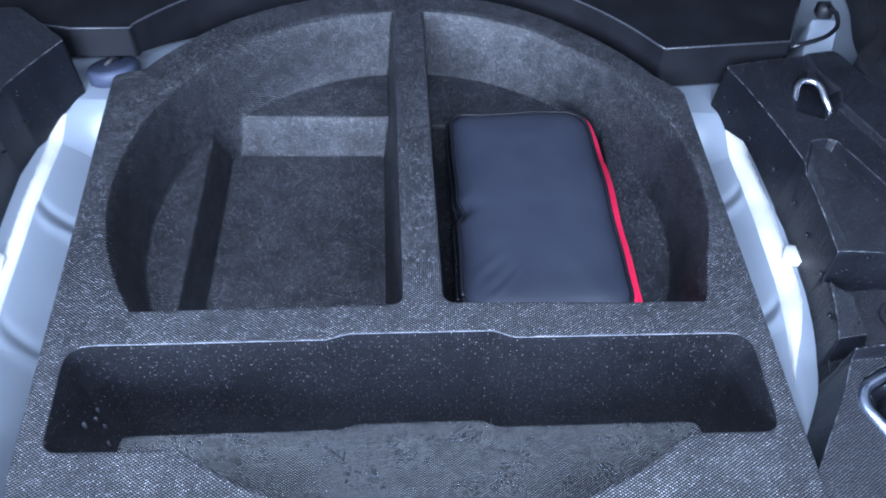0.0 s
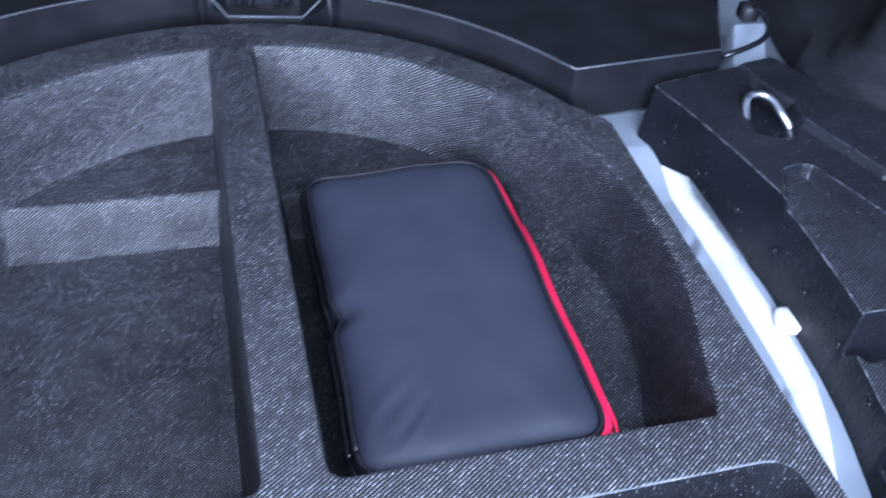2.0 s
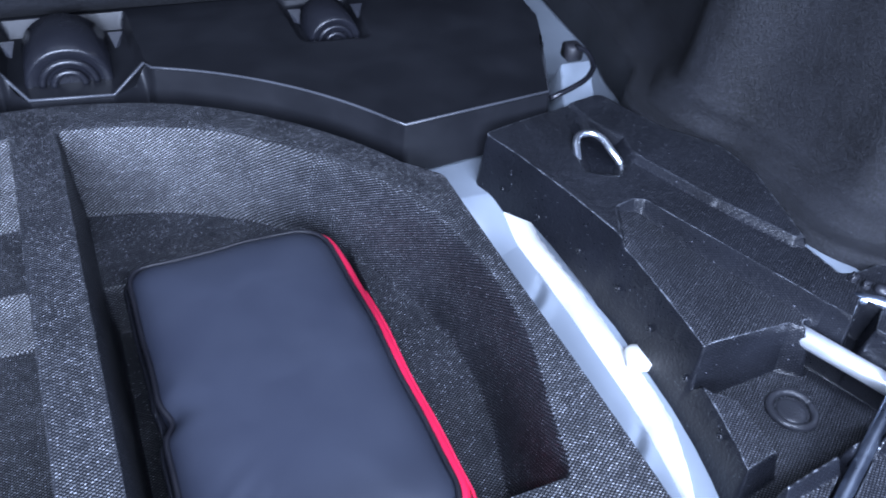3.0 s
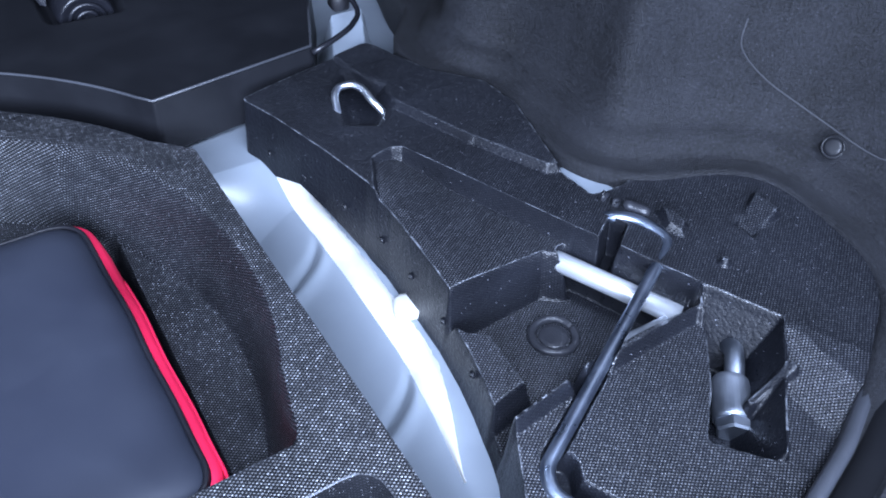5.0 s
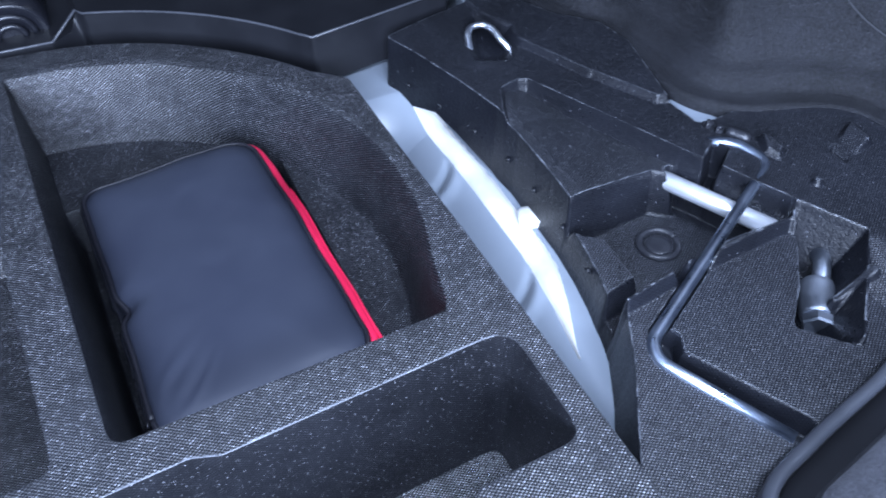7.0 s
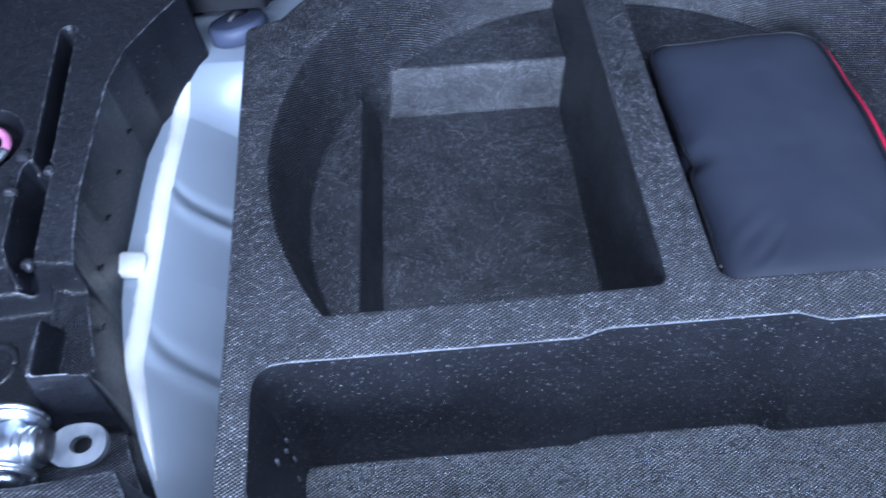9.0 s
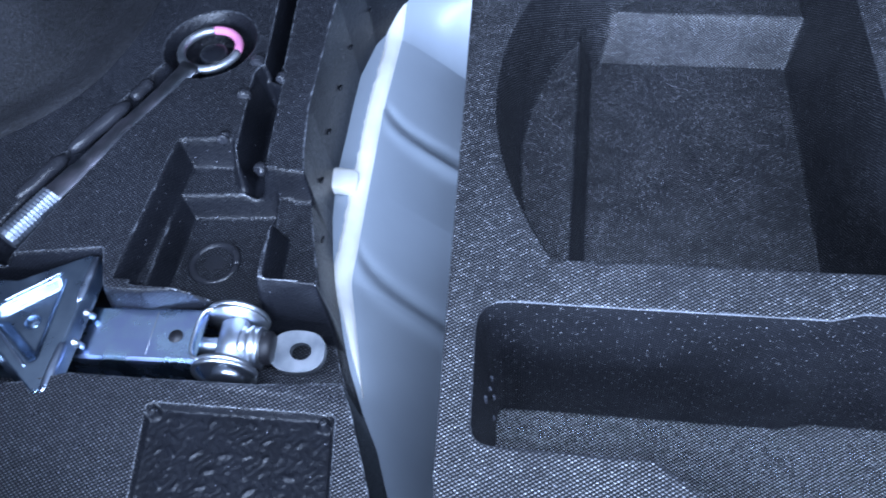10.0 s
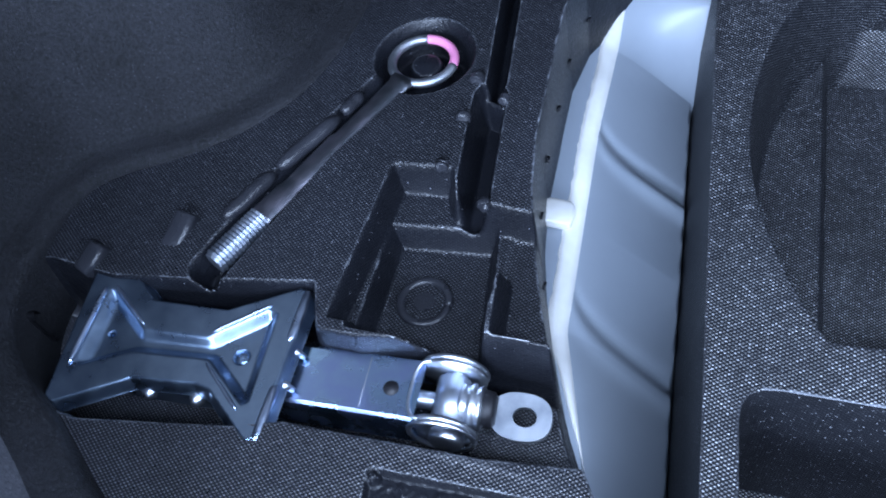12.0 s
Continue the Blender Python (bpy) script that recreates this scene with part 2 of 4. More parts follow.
# paler than the panel, painting the highlight along its rim
EDGE = plastic_material("paler_black_edge", (0.050, 0.053, 0.062), 0.30)
PINK = plastic_material("pink_marking_paint", (0.75, 0.25, 0.45), 0.35)
NYLON = nylon_material()
GLOSS = plastic_material("glossy_black_plastic", (0.010, 0.0105, 0.014), 0.22, 300, 0.2)
WHITE_GLINT = plastic_material("polished_black_plastic", (0.02, 0.021, 0.026), 0.16, 300, 0.15)
SATIN = plastic_material("grey_satin_plastic", (0.038, 0.041, 0.050), 0.36)
BLACK_TRIM = plastic_material("black_matt_trim", (0.005, 0.0052, 0.0065), 0.8, spec=0.10)
RED = plastic_material("red_zip_tape", (0.80, 0.018, 0.075), 0.5, 900, 0.5)
PIPING = plastic_material("black_piping", (0.010, 0.010, 0.014), 0.4)
WHITE_PLASTIC = plastic_material("white_sealer", (0.74, 0.73, 0.70), 0.4)


# ---------------------------------------------------------------- mesh helpers
def finish(name, bm, material, parent=None, label="", smooth=True):
    me = bpy.data.meshes.new(name)
    bmesh.ops.recalc_face_normals(bm, faces=bm.faces)
    bm.to_mesh(me)
    bm.free()
    for p in me.polygons:
        p.use_smooth = smooth
    me.materials.append(material)
    ob = new(name, me)
    ob.parent = parent
    if label:
        ob["label"] = label
    return ob


def part(name, bm, material, parent, label="", smooth=True):
    return finish(name, bm, material, parent, label, smooth)


def thing(name, label, category, m=None, group="", kind=""):
    ob = new(name)
    ob.empty_display_size = 0.02
    if m is not None:
        ob.matrix_world = m
    return tagged(ob, label, category, group, kind)


def rounded(poly, radius, n=4):
    """The polygon with its corners cut to arcs; a third number at a corner is its own radius."""
    out, k = [], len(poly)
    for i in range(k):
        p, a, b = (Vector(poly[j % k][:2]) for j in (i, i - 1, i + 1))
        r = poly[i][2] if len(poly[i]) > 2 else radius
        u, v = (a - p), (b - p)
        half = u.angle(v) / 2
        d = min(r / max(math.tan(half), 0.05), u.length * 0.48, v.length * 0.48)
        s, e = p + u.normalized() * d, p + v.normalized() * d
        for j in range(n + 1):
            t = j / n
            out.append(tuple(s * (1 - t) ** 2 + p * 2 * t * (1 - t) + e * t * t))
    return out


def sdf_poly(poly):
    """Signed distance to a polygon, negative inside, for arrays x and y."""
    pts = np.array(poly, float)

    def f(x, y):
        best, inside = np.full(x.shape, 1e9), np.zeros(x.shape, bool)
        for (ax, ay), (bx, by) in zip(pts, np.roll(pts, -1, 0)):
            ex, ey = bx - ax, by - ay
            t = np.clip(((x - ax) * ex + (y - ay) * ey) / (ex * ex + ey * ey + 1e-18), 0, 1)
            best = np.minimum(best, (x - ax - t * ex) ** 2 + (y - ay - t * ey) ** 2)
            c = ((ay > y) != (by > y)) & (x < (bx - ax) * (y - ay) / (by - ay + 1e-18) + ax)
            inside ^= c
        d = np.sqrt(best)
        return np.where(inside, -d, d)

    return f


def sdf_disc(cx, cy, r):
    return lambda x, y: np.hypot(x - cx, y - cy) - r


def sdf_line(pts, r):
    """Distance to a bent line, less r."""
    pts = np.array(pts, float)

    def f(x, y):
        best = np.full(x.shape, 1e9)
        for (ax, ay), (bx, by) in zip(pts[:-1], pts[1:]):
            ex, ey = bx - ax, by - ay
            t = np.clip(((x - ax) * ex + (y - ay) * ey) / (ex * ex + ey * ey), 0, 1)
            best = np.minimum(best, (x - ax - t * ex) ** 2 + (y - ay - t * ey) ** 2)
        return np.sqrt(best) - r

    return f


def both(*fs):
    return lambda x, y: np.maximum.reduce([f(x, y) for f in fs])


def either(*fs):
    return lambda x, y: np.minimum.reduce([f(x, y) for f in fs])


def soft_step(s, w, r=0.55):
    t = np.clip(s / w, 0, 1)
    return t * (1 - r) + (t * t * (3 - 2 * t)) * r


def relief(name, box, step, top, carves, outline, skirt, material, parent=None, label="", lip=0.004, edges=True, grain=1.0, worn=None, crisp=0.8, wall_light=None, roll=0.55):
    """A moulded sheet: top(x, y) is its upper face, each carve (sdf, floor, wall width) a pocket or, with a higher floor, a boss;
    the outline's wall goes down to skirt. Grid points are drawn onto the edges, so that these stay crisp."""
    x0, x1, y0, y1 = box
    nx, ny = int(round((x1 - x0) / step)) + 1, int(round((y1 - y0) / step)) + 1
    X, Y = np.meshgrid(np.linspace(x0, x1, nx), np.linspace(y0, y1, ny))
    lines = [(c[0], 0.0) for c in carves] + [(c[0], -c[2]) for c in carves] if edges else []
    lines += [(outline, 0.0), (outline, lip)]
    best = np.full(X.shape, step * 0.5)
    MX, MY, e = X.copy(), Y.copy(), 1e-4
    for f, off in lines:
        s = f(X, Y) - off
        gx, gy = (f(X + e, Y) - off - s) / e, (f(X, Y + e) - off - s) / e
        g2 = gx * gx + gy * gy
        s = s / np.sqrt(np.maximum(g2, 0.25))
        m = (np.abs(s) < best) & (g2 > 0.8)
        g1 = np.sqrt(np.maximum(g2, 0.25))
        MX, MY = np.where(m, X - s * gx / g1, MX), np.where(m, Y - s * gy / g1, MY)
        best = np.where(m, np.abs(s), best)

    def height(x, y):
        z = np.zeros(x.shape) + top(x, y)
        for f, floor, w, *_ in carves:
            k = soft_step(-f(x, y), w, roll)
            goal = floor(x, y) if callable(floor) else floor
            z = z * (1 - k) + goal * k
        k = soft_step(outline(x, y), lip, 0.3)
        return z * (1 - k) + (skirt(x, y) if callable(skirt) else skirt) * k

    X, Y = MX, MY
    so = outline(X, Y)
    gx, gy = (outline(X + e, Y) - so) / e, (outline(X, Y + e) - so) / e
    pull = np.clip(so - lip, 0, step * 1.6)
    X, Y = X - pull * gx, Y - pull * gy
    Z = height(X, Y)
    keep = so < lip + step * 1.45
    ids = -np.ones(X.shape, int)
    quad = keep[:-1, :-1] & keep[1:, :-1] & keep[:-1, 1:] & keep[1:, 1:]
    use = np.zeros(X.shape, bool)
    for a in (slice(None, -1), slice(1, None)):
        for b in (slice(None, -1), slice(1, None)):
            use[a, b] |= quad
    ids[use] = np.arange(use.sum())
    co = np.stack([X[use], Y[use], Z[use]], 1)
    a, b, c, d = ids[:-1, :-1][quad], ids[:-1, 1:][quad], ids[1:, 1:][quad], ids[1:, :-1][quad]
    first = np.abs(co[a, 2] - co[c, 2]) <= np.abs(co[b, 2] - co[d, 2])
    q = np.concatenate([np.stack([a, b, np.where(first, c, d)], 1), np.stack([np.where(first, a, b), c, d], 1)])
    me = bpy.data.meshes.new(name)
    me.from_pydata(co.tolist(), [], q.tolist())
    me.polygons.foreach_set("use_smooth", [True] * len(me.polygons))
    me.materials.append(material)
    me.update()
    px, py, e = X[use], Y[use], 0.0009
    up = np.stack([(height(px - e, py) - height(px + e, py)) / (2 * e), (height(px, py - e) - height(px, py + e)) / (2 * e), np.ones(px.shape)], 1)
    up /= np.linalg.norm(up, axis=1)[:, None]
    tri = np.array(q)
    fn = np.cross(co[tri[:, 1]] - co[tri[:, 0]], co[tri[:, 2]] - co[tri[:, 0]])
    steep = fn[:, 2] < 0.6 * np.linalg.norm(fn, axis=1)
    loops = np.zeros((len(tri), 3, 3))
    for group in (steep, ~steep):
        total = np.zeros(co.shape)
        for i in range(3):
            np.add.at(total, tri[group, i], fn[group])
        total /= np.maximum(np.linalg.norm(total, axis=1), 1e-12)[:, None]
        loops[group] = (total * crisp + up * (1 - crisp))[tri[group]]
    loops = loops.reshape(-1, 3)
    me.normals_split_custom_set((loops / np.linalg.norm(loops, axis=1)[:, None]).tolist())
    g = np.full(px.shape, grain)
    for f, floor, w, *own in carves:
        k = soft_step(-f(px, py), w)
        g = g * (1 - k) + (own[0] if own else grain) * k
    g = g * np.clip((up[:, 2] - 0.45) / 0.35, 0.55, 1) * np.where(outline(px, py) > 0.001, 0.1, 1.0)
    # steep walls made paler or duller by this factor, painting the light they get
    if wall_light is not None:
        g = g * np.where(up[:, 2] < 0.6, wall_light(px, py, up), 1.0)
    # worn scales the pale highlight painted along convex edges
    if worn is not None:
        f = 0.0012
        bent = 4 * height(px, py) - height(px + f, py) - height(px - f, py) - height(px, py + f) - height(px, py - f)
        edge_glint = np.clip(bent / 0.003, 0, 1) * worn(px, py)
        me.attributes.new("edge_glint", "FLOAT", "POINT").data.foreach_set("value", edge_glint.astype(np.float32))
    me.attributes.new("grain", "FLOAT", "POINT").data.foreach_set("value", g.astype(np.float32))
    ob = new(name, me)
    ob.parent = parent
    if label:
        ob["label"] = label
    return ob


def tube_bm(pts, r, sides=14, bm=None, taper=None, cap=True):
    """A round bar along a smoothed line of points."""
    bm = bm or bmesh.new()
    pts = [Vector(p) for p in pts]
    rings, side = [], None
    for i, p in enumerate(pts):
        d = (pts[min(i + 1, len(pts) - 1)] - pts[max(i - 1, 0)]).normalized()
        if side is None:
            side = d.orthogonal().normalized()
        side = (side - d * side.dot(d)).normalized()
        up = d.cross(side)
        rr = r * (taper[i] if taper else 1)
        rings.append([bm.verts.new(p + (side * math.cos(a) + up * math.sin(a)) * rr) for a in (2 * math.pi * j / sides for j in range(sides))])
    for a, b in zip(rings[:-1], rings[1:]):
        for j in range(sides):
            bm.faces.new((a[j], a[(j + 1) % sides], b[(j + 1) % sides], b[j]))
    if cap:
        bm.faces.new(rings[0][::-1])
        bm.faces.new(rings[-1])
    return bm


def bend(pts, r, n=6):
    """The line of 3D points with its corners turned to arcs."""
    pts = [Vector(p) for p in pts]
    out = [pts[0]]
    for a, p, b in zip(pts[:-2], pts[1:-1], pts[2:]):
        u, v = a - p, b - p
        d = min(r, u.length * 0.48, v.length * 0.48)
        s, e = p + u.normalized() * d, p + v.normalized() * d
        out += [s * (1 - t) ** 2 + p * 2 * t * (1 - t) + e * t * t for t in (j / n for j in range(n + 1))]
    return out + [pts[-1]]


def prism(poly, z0, z1, bevel=0.0, bm=None, seg=2):
    """A flat outline drawn up from z0 to z1, with bevelled top and bottom edges."""
    bm = bm or bmesh.new()
    lo = [bm.verts.new((p[0], p[1], z0)) for p in poly]
    hi = [bm.verts.new((p[0], p[1], z1)) for p in poly]
    n = len(poly)
    faces = [bm.faces.new(lo[::-1]), bm.faces.new(hi)]
    for i in range(n):
        bm.faces.new((lo[i], lo[(i + 1) % n], hi[(i + 1) % n], hi[i]))
    if bevel:
        es = [e for f in faces for e in f.edges]
        bmesh.ops.bevel(bm, geom=es, offset=bevel, segments=seg, profile=0.5, affect="EDGES")
    return bm


def box_bm(x0, x1, y0, y1, z0, z1, bevel=0.0, bm=None):
    return prism([(x0, y0), (x1, y0), (x1, y1), (x0, y1)], z0, z1, bevel, bm)


def ring_bm(r0, r1, z0, z1, n=32, bm=None):
    """A flat washer."""
    bm = bm or bmesh.new()
    rows = []
    for i in range(n):
        a = 2 * math.pi * i / n
        c, s = math.cos(a), math.sin(a)
        rows.append([bm.verts.new((r * c, r * s, z)) for r, z in ((r0, z0), (r1, z0), (r1, z1), (r0, z1))])
    for a, b in zip(rows, rows[1:] + rows[:1]):
        for j in range(4):
            bm.faces.new((a[j], b[j], b[(j + 1) % 4], a[(j + 1) % 4]))
    return bm


# ---------------------------------------------------------------- body shell
def on_line(pts):
    """x as a function of y along a bent line."""
    ys, xs = [p[1] for p in pts], [p[0] for p in pts]
    return lambda y: np.interp(y, ys, xs)


TRAY_LEFT, TRAY_RIGHT = on_line([(-0.314, 0.18), (-0.365, 0.74)]), on_line([(0.346, 0.18), (0.328, 0.74)])
CX, CY = 0.0, 0.574


def ridge_reach(left, y):
    """How far the ridge of the sheet stands from the tray's edge."""
    return np.where(left, np.interp(y, [0.2, 0.3, 0.4, 0.6, 0.74], [0.035, 0.062, 0.085, 0.082, 0.072]), np.interp(y, [0.2, 0.3, 0.43, 0.5, 0.6, 0.74], [0.02, 0.036, 0.060, 0.068, 0.072, 0.072]))


def body_height(x, y):
    """Pressed sheet: deep under the tray, a sloping flank beside it and a ridge that carries the side foam."""
    u = np.where(x < 0, TRAY_LEFT(y) - x, x - TRAY_RIGHT(y))
    reach = ridge_reach(x < 0, y)
    k = np.sqrt((u - reach) ** 2 + 0.012 ** 2)
    z = -0.078 - 0.42 * (k - (u - reach) - 0.012) * (1 + 0.9 * np.clip((0.50 - y) / 0.22, 0, 1)) - 0.05 * np.clip(u - reach, 0, 1)
    z = z - 0.050 * soft_step(u - reach - 0.055, 0.03)
    flank = np.clip(1 - u / (reach + 0.001), 0, 1) * np.clip((u + 0.03) / 0.03, 0, 1)
    for y_left, y_right in ((0.606, 0.650), (0.436, 0.474)):
        down = np.clip(reach - u, 0, 1)
        d = y - (np.where(x < 0, y_left, y_right) - 0.020 * (1 - np.exp(-down / 0.012)) + down * 0.0)
        deep = np.where(x > 0, 1.3, 1.1)
        z = z + deep * (0.007 * np.exp(-((d + 0.015) / 0.010) ** 2) - 0.009 * np.exp(-(d / 0.008) ** 2)) * np.sqrt(flank)
    z = z - 0.09 * np.clip((0.002 - u) / 0.008, 0, 1) * (u > -0.05) * (y < 0.70)
    r = np.hypot(x - CX, y - CY)
    back = soft_step(r - 0.345, 0.03) * soft_step(y - 0.70, 0.06)
    # behind the right foam the sheet climbs into the pillar's foot
    panel_edge = np.interp(y, [0.819, 0.88, 0.937, 0.99, 1.27], [0.482, 0.508, 0.533, 0.553, 0.58])
    beside = np.clip((x - panel_edge - 0.004) / 0.02, 0, 1) * np.clip((panel_edge + 0.074 - x) / 0.012, 0, 1)
    foot = -0.055 + beside * np.clip((y - 0.80) / 0.03, 0, 1) * np.clip((0.915 - y) / 0.02, 0, 1) * (0.040 + 0.22 * np.clip(y - 0.82, 0, 0.15))
    return z * (1 - back) + np.maximum(z, foot) * back


everywhere = sdf_poly([(-0.95, 0.12), (0.95, 0.12), (0.95, 1.28), (-0.95, 1.28)])
body = relief("body_floor", (-0.95, 0.95, 0.12, 1.28), 0.003, body_height, [], everywhere, -0.25, PAINT, edges=False, crisp=0.0)
tagged(body, "pale painted pressed steel boot floor with beads", "car body", kind="structure")


def sealer_strip(left):
    """A ribbon of white seam sealer along the ridge, with a folded tab."""
    sign = -1 if left else 1
    edge = TRAY_LEFT if left else TRAY_RIGHT
    rnd = random.Random(3 + left)
    verts, faces, n, m = [], [], 90, 7
    for i in range(n):
        y = (0.30 if left else 0.37) + (0.46 if left else 0.39) * i / (n - 1)
        w = (0.018 if left else 0.027) + rnd.uniform(-0.0008, 0.0008)
        end = min(1.0, (y - (0.30 if left else 0.37)) / 0.10, (0.76 - y) / 0.03 + 0.3)
        for j in range(m):
            a = j / (m - 1)
            x = float(edge(y)) + sign * (float(ridge_reach(left, y)) - 0.001 + a * w * max(end, 0.05))
            z = float(body_height(np.array([x]), np.array([y]))[0])
            verts.append((x, y, z + 0.0030 * math.sin(math.pi * a) ** 0.5 - (0.001 if a in (0, 1) else 0)))
    for i in range(n - 1):
        faces += [(i * m + j, i * m + j + 1, (i + 1) * m + j + 1, (i + 1) * m + j) for j in range(m - 1)]
    me = bpy.data.meshes.new("sealer_strip")
    me.from_pydata(verts, [], faces)
    me.polygons.foreach_set("use_smooth", [True] * len(me.polygons))
    me.materials.append(WHITE_PLASTIC)
    root = thing("seam_sealer", "white seam sealer strip with a folded tab", "sealer", group="seam sealers")
    ob = new("strip", me)
    ob.parent = root
    x, y, turn = (-0.449, 0.499, 6) if left else (0.434, 0.529, -16)
    t = part("tab", prism(rounded([(-0.016, -0.010), (0.013, -0.012), (0.014, 0.011), (-0.012, 0.013)], 0.005), -0.004, 0.005, 0.0025), WHITE_PLASTIC, root)
    t.matrix_local = pose(x, y, -0.070, 0, -6 * sign, turn)
    return root


sealer_strip(True)
sealer_strip(False)


def loft(name, base, profile, material, sign, n=150, bulge=None, front=None, sink=False):
    """A wall that rises from a bent foot line; profile: metres outwards and up."""
    line = rounded([(p[0], p[1]) for p in base], 0.05, 6)[1:-1]
    pts = np.array(line)
    d = np.r_[0, np.cumsum(np.hypot(*np.diff(pts, axis=0).T))]
    s = np.linspace(0, d[-1], n)
    X, Y = np.interp(s, d, pts[:, 0]), np.interp(s, d, pts[:, 1])
    k = np.ones(9) / 9
    X = np.r_[X[:4], np.convolve(X, k, "valid"), X[-4:]]
    Y = np.r_[Y[:4], np.convolve(Y, k, "valid"), Y[-4:]]
    tx, ty = np.gradient(X), np.gradient(Y)
    ln = np.hypot(tx, ty)
    nx, ny = sign * ty / ln, -sign * tx / ln
    k = np.ones(25) / 25
    pad = lambda v: np.convolve(np.r_[[v[0]] * 12, v, [v[-1]] * 12], k, "valid")
    nx, ny = pad(nx), pad(ny)
    verts, faces = [], []
    for j, (out, z) in enumerate(profile):
        extra = bulge(s / s[-1], z) if bulge else 0
        for i in range(n):
            o = out + (extra[i] if bulge else 0)
            low = np.interp(Y[i], [0.13, 0.34] if sign > 0 else [0.26, 0.42], [0.10, 1.0])
            if z > 0.03:
                o = 0.051 + (o - 0.051) * np.interp(Y[i], [0.50, 0.62], [1.0, 0.4])
            zz = z if z < 0.03 else 0.03 + (z - 0.03) * low
            zz -= 0.016 * max(0.0, 1 - s[i] / 0.14) if sink else 0.0
            verts.append((X[i] + nx[i] * o, Y[i] + ny[i] * o, zz))
        if j:
            a, b = (j - 1) * n, j * n
            faces += [(a + i, a + i + 1, b + i + 1, b + i) for i in range(n - 1)]
    me = bpy.data.meshes.new(name)
    me.from_pydata(verts, [], faces)
    me.polygons.foreach_set("use_smooth", [True] * len(me.polygons))
    me.materials.append(material)
    if front is not None:
        me.materials.append(front)
        for p in me.polygons:
            p.material_index = int(p.center[1] < 0.30 and p.index >= 6 * (n - 1))
    return new(name, me)


WALL = [(0.000, -0.05), (0.000, 0.003), (0.002, 0.0065), (0.008, 0.0075), (0.022, 0.007), (0.027, 0.010), (0.032, 0.0165), (0.037, 0.0215), (0.043, 0.0245), (0.048, 0.0265), (0.053, 0.031), (0.060, 0.042), (0.068, 0.062), (0.075, 0.10), (0.085, 0.16), (0.098, 0.25), (0.11, 0.38)]
BAND = [(0.0098, -0.02), (0.010, 0.008), (0.012, 0.012), (0.018, 0.0145), (0.027, 0.014), (0.033, 0.0115), (0.037, 0.004)]
RIBBON = [(-0.001, -0.02), (-0.0005, 0.008), (0.001, 0.0115), (0.005, 0.0130), (0.0085, 0.0125), (0.0100, 0.005)]
FOOT_RIGHT = [(0.67, 1.30), (0.648, 1.0), (0.626, 0.925), (0.617, 0.862), (0.580, 0.826), (0.563, 0.80), (0.566, 0.73), (0.600, 0.685), (0.604, 0.62), (0.602, 0.565), (0.608, 0.543), (0.622, 0.518), (0.649, 0.497), (0.716, 0.471), (0.743, 0.445), (0.742, 0.385), (0.733, 0.335), (0.708, 0.304), (0.640, 0.265), (0.577, 0.237), (0.520, 0.219), (0.460, 0.207), (0.400, 0.192), (0.372, 0.165), (0.36, 0.10)]
FOOT_LEFT = [(-0.61, 1.30), (-0.612, 0.95), (-0.622, 0.78), (-0.632, 0.640), (-0.640, 0.578), (-0.658, 0.513), (-0.690, 0.468), (-0.729, 0.437), (-0.780, 0.411), (-0.799, 0.388), (-0.797, 0.340), (-0.792, 0.290), (-0.764, 0.253), (-0.701, 0.217), (-0.655, 0.182), (-0.560, 0.160), (-0.46, 0.150), (-0.40, 0.140), (-0.38, 0.09)]
wall_right = tagged(loft("wall_right", FOOT_RIGHT, WALL, FELT, -1, 300, front=CARPET), "dark grey moulded felt side lining over the wheel arch", "side lining", kind="structure")
WALL_LEFT = [(0.000, -0.05), (0.000, 0.009), (0.0015, 0.0145), (0.006, 0.0175), (0.014, 0.0185), (0.024, 0.0195), (0.030, 0.023), (0.036, 0.031), (0.045, 0.046), (0.054, 0.066), (0.066, 0.10), (0.080, 0.16), (0.095, 0.25), (0.11, 0.38)]
wall_left = tagged(loft("wall_left", FOOT_LEFT, WALL_LEFT, FELT, 1, 300, front=CARPET), "dark grey moulded felt side lining over the wheel arch", "side lining", kind="structure")

for side, foot, sign in (("right", FOOT_RIGHT[17:], -1), ("left", FOOT_LEFT[11:], 1)):
    tagged(loft("trim_" + side, foot, BAND, BLACK_TRIM, sign, 160, sink=True), "matt black edge trim between tool tray and carpet", "edge trim", kind="structure")
tagged(loft("trim_bead", FOOT_RIGHT[17:], RIBBON, SATIN, -1, 160, sink=True), "grey satin bead along the tool tray's edge", "edge trim", kind="structure")

# far shell of the boot: seat backs, with unseen roof and outer skins added to bound and reflect light
tagged(finish("seat_back_wall", box_bm(-0.95, 0.95, 1.085, 1.34, 0.016, 0.86, 0.02), FELT), "dark seat back lining", "seat back", kind="structure")
tagged(finish("ceiling", box_bm(-0.95, 0.95, 0.60, 1.34, 0.86, 0.92, 0.01), HEADLINER), "unseen pale grey roof lining, added to bound and reflect light", "roof lining", kind="structure")
tagged(finish("wall_outer_left", box_bm(-1.0, -0.95, -0.4, 1.34, -0.25, 0.40), FELT), "unseen dark outer side panel, left open above", "side panel", kind="structure")
tagged(finish("wall_outer_right", box_bm(0.95, 1.0, -0.4, 1.34, -0.25, 0.40), FELT), "unseen dark outer side panel, left open above", "side panel", kind="structure")
# unseen sill, its height chosen to shade the bin from the front light
tagged(finish("sill", box_bm(-0.42, 0.42, -0.06, 0.125, -0.30, 0.060, 0.02), PANEL), "unseen black plastic loading sill that blocks low light", "sill", kind="structure")
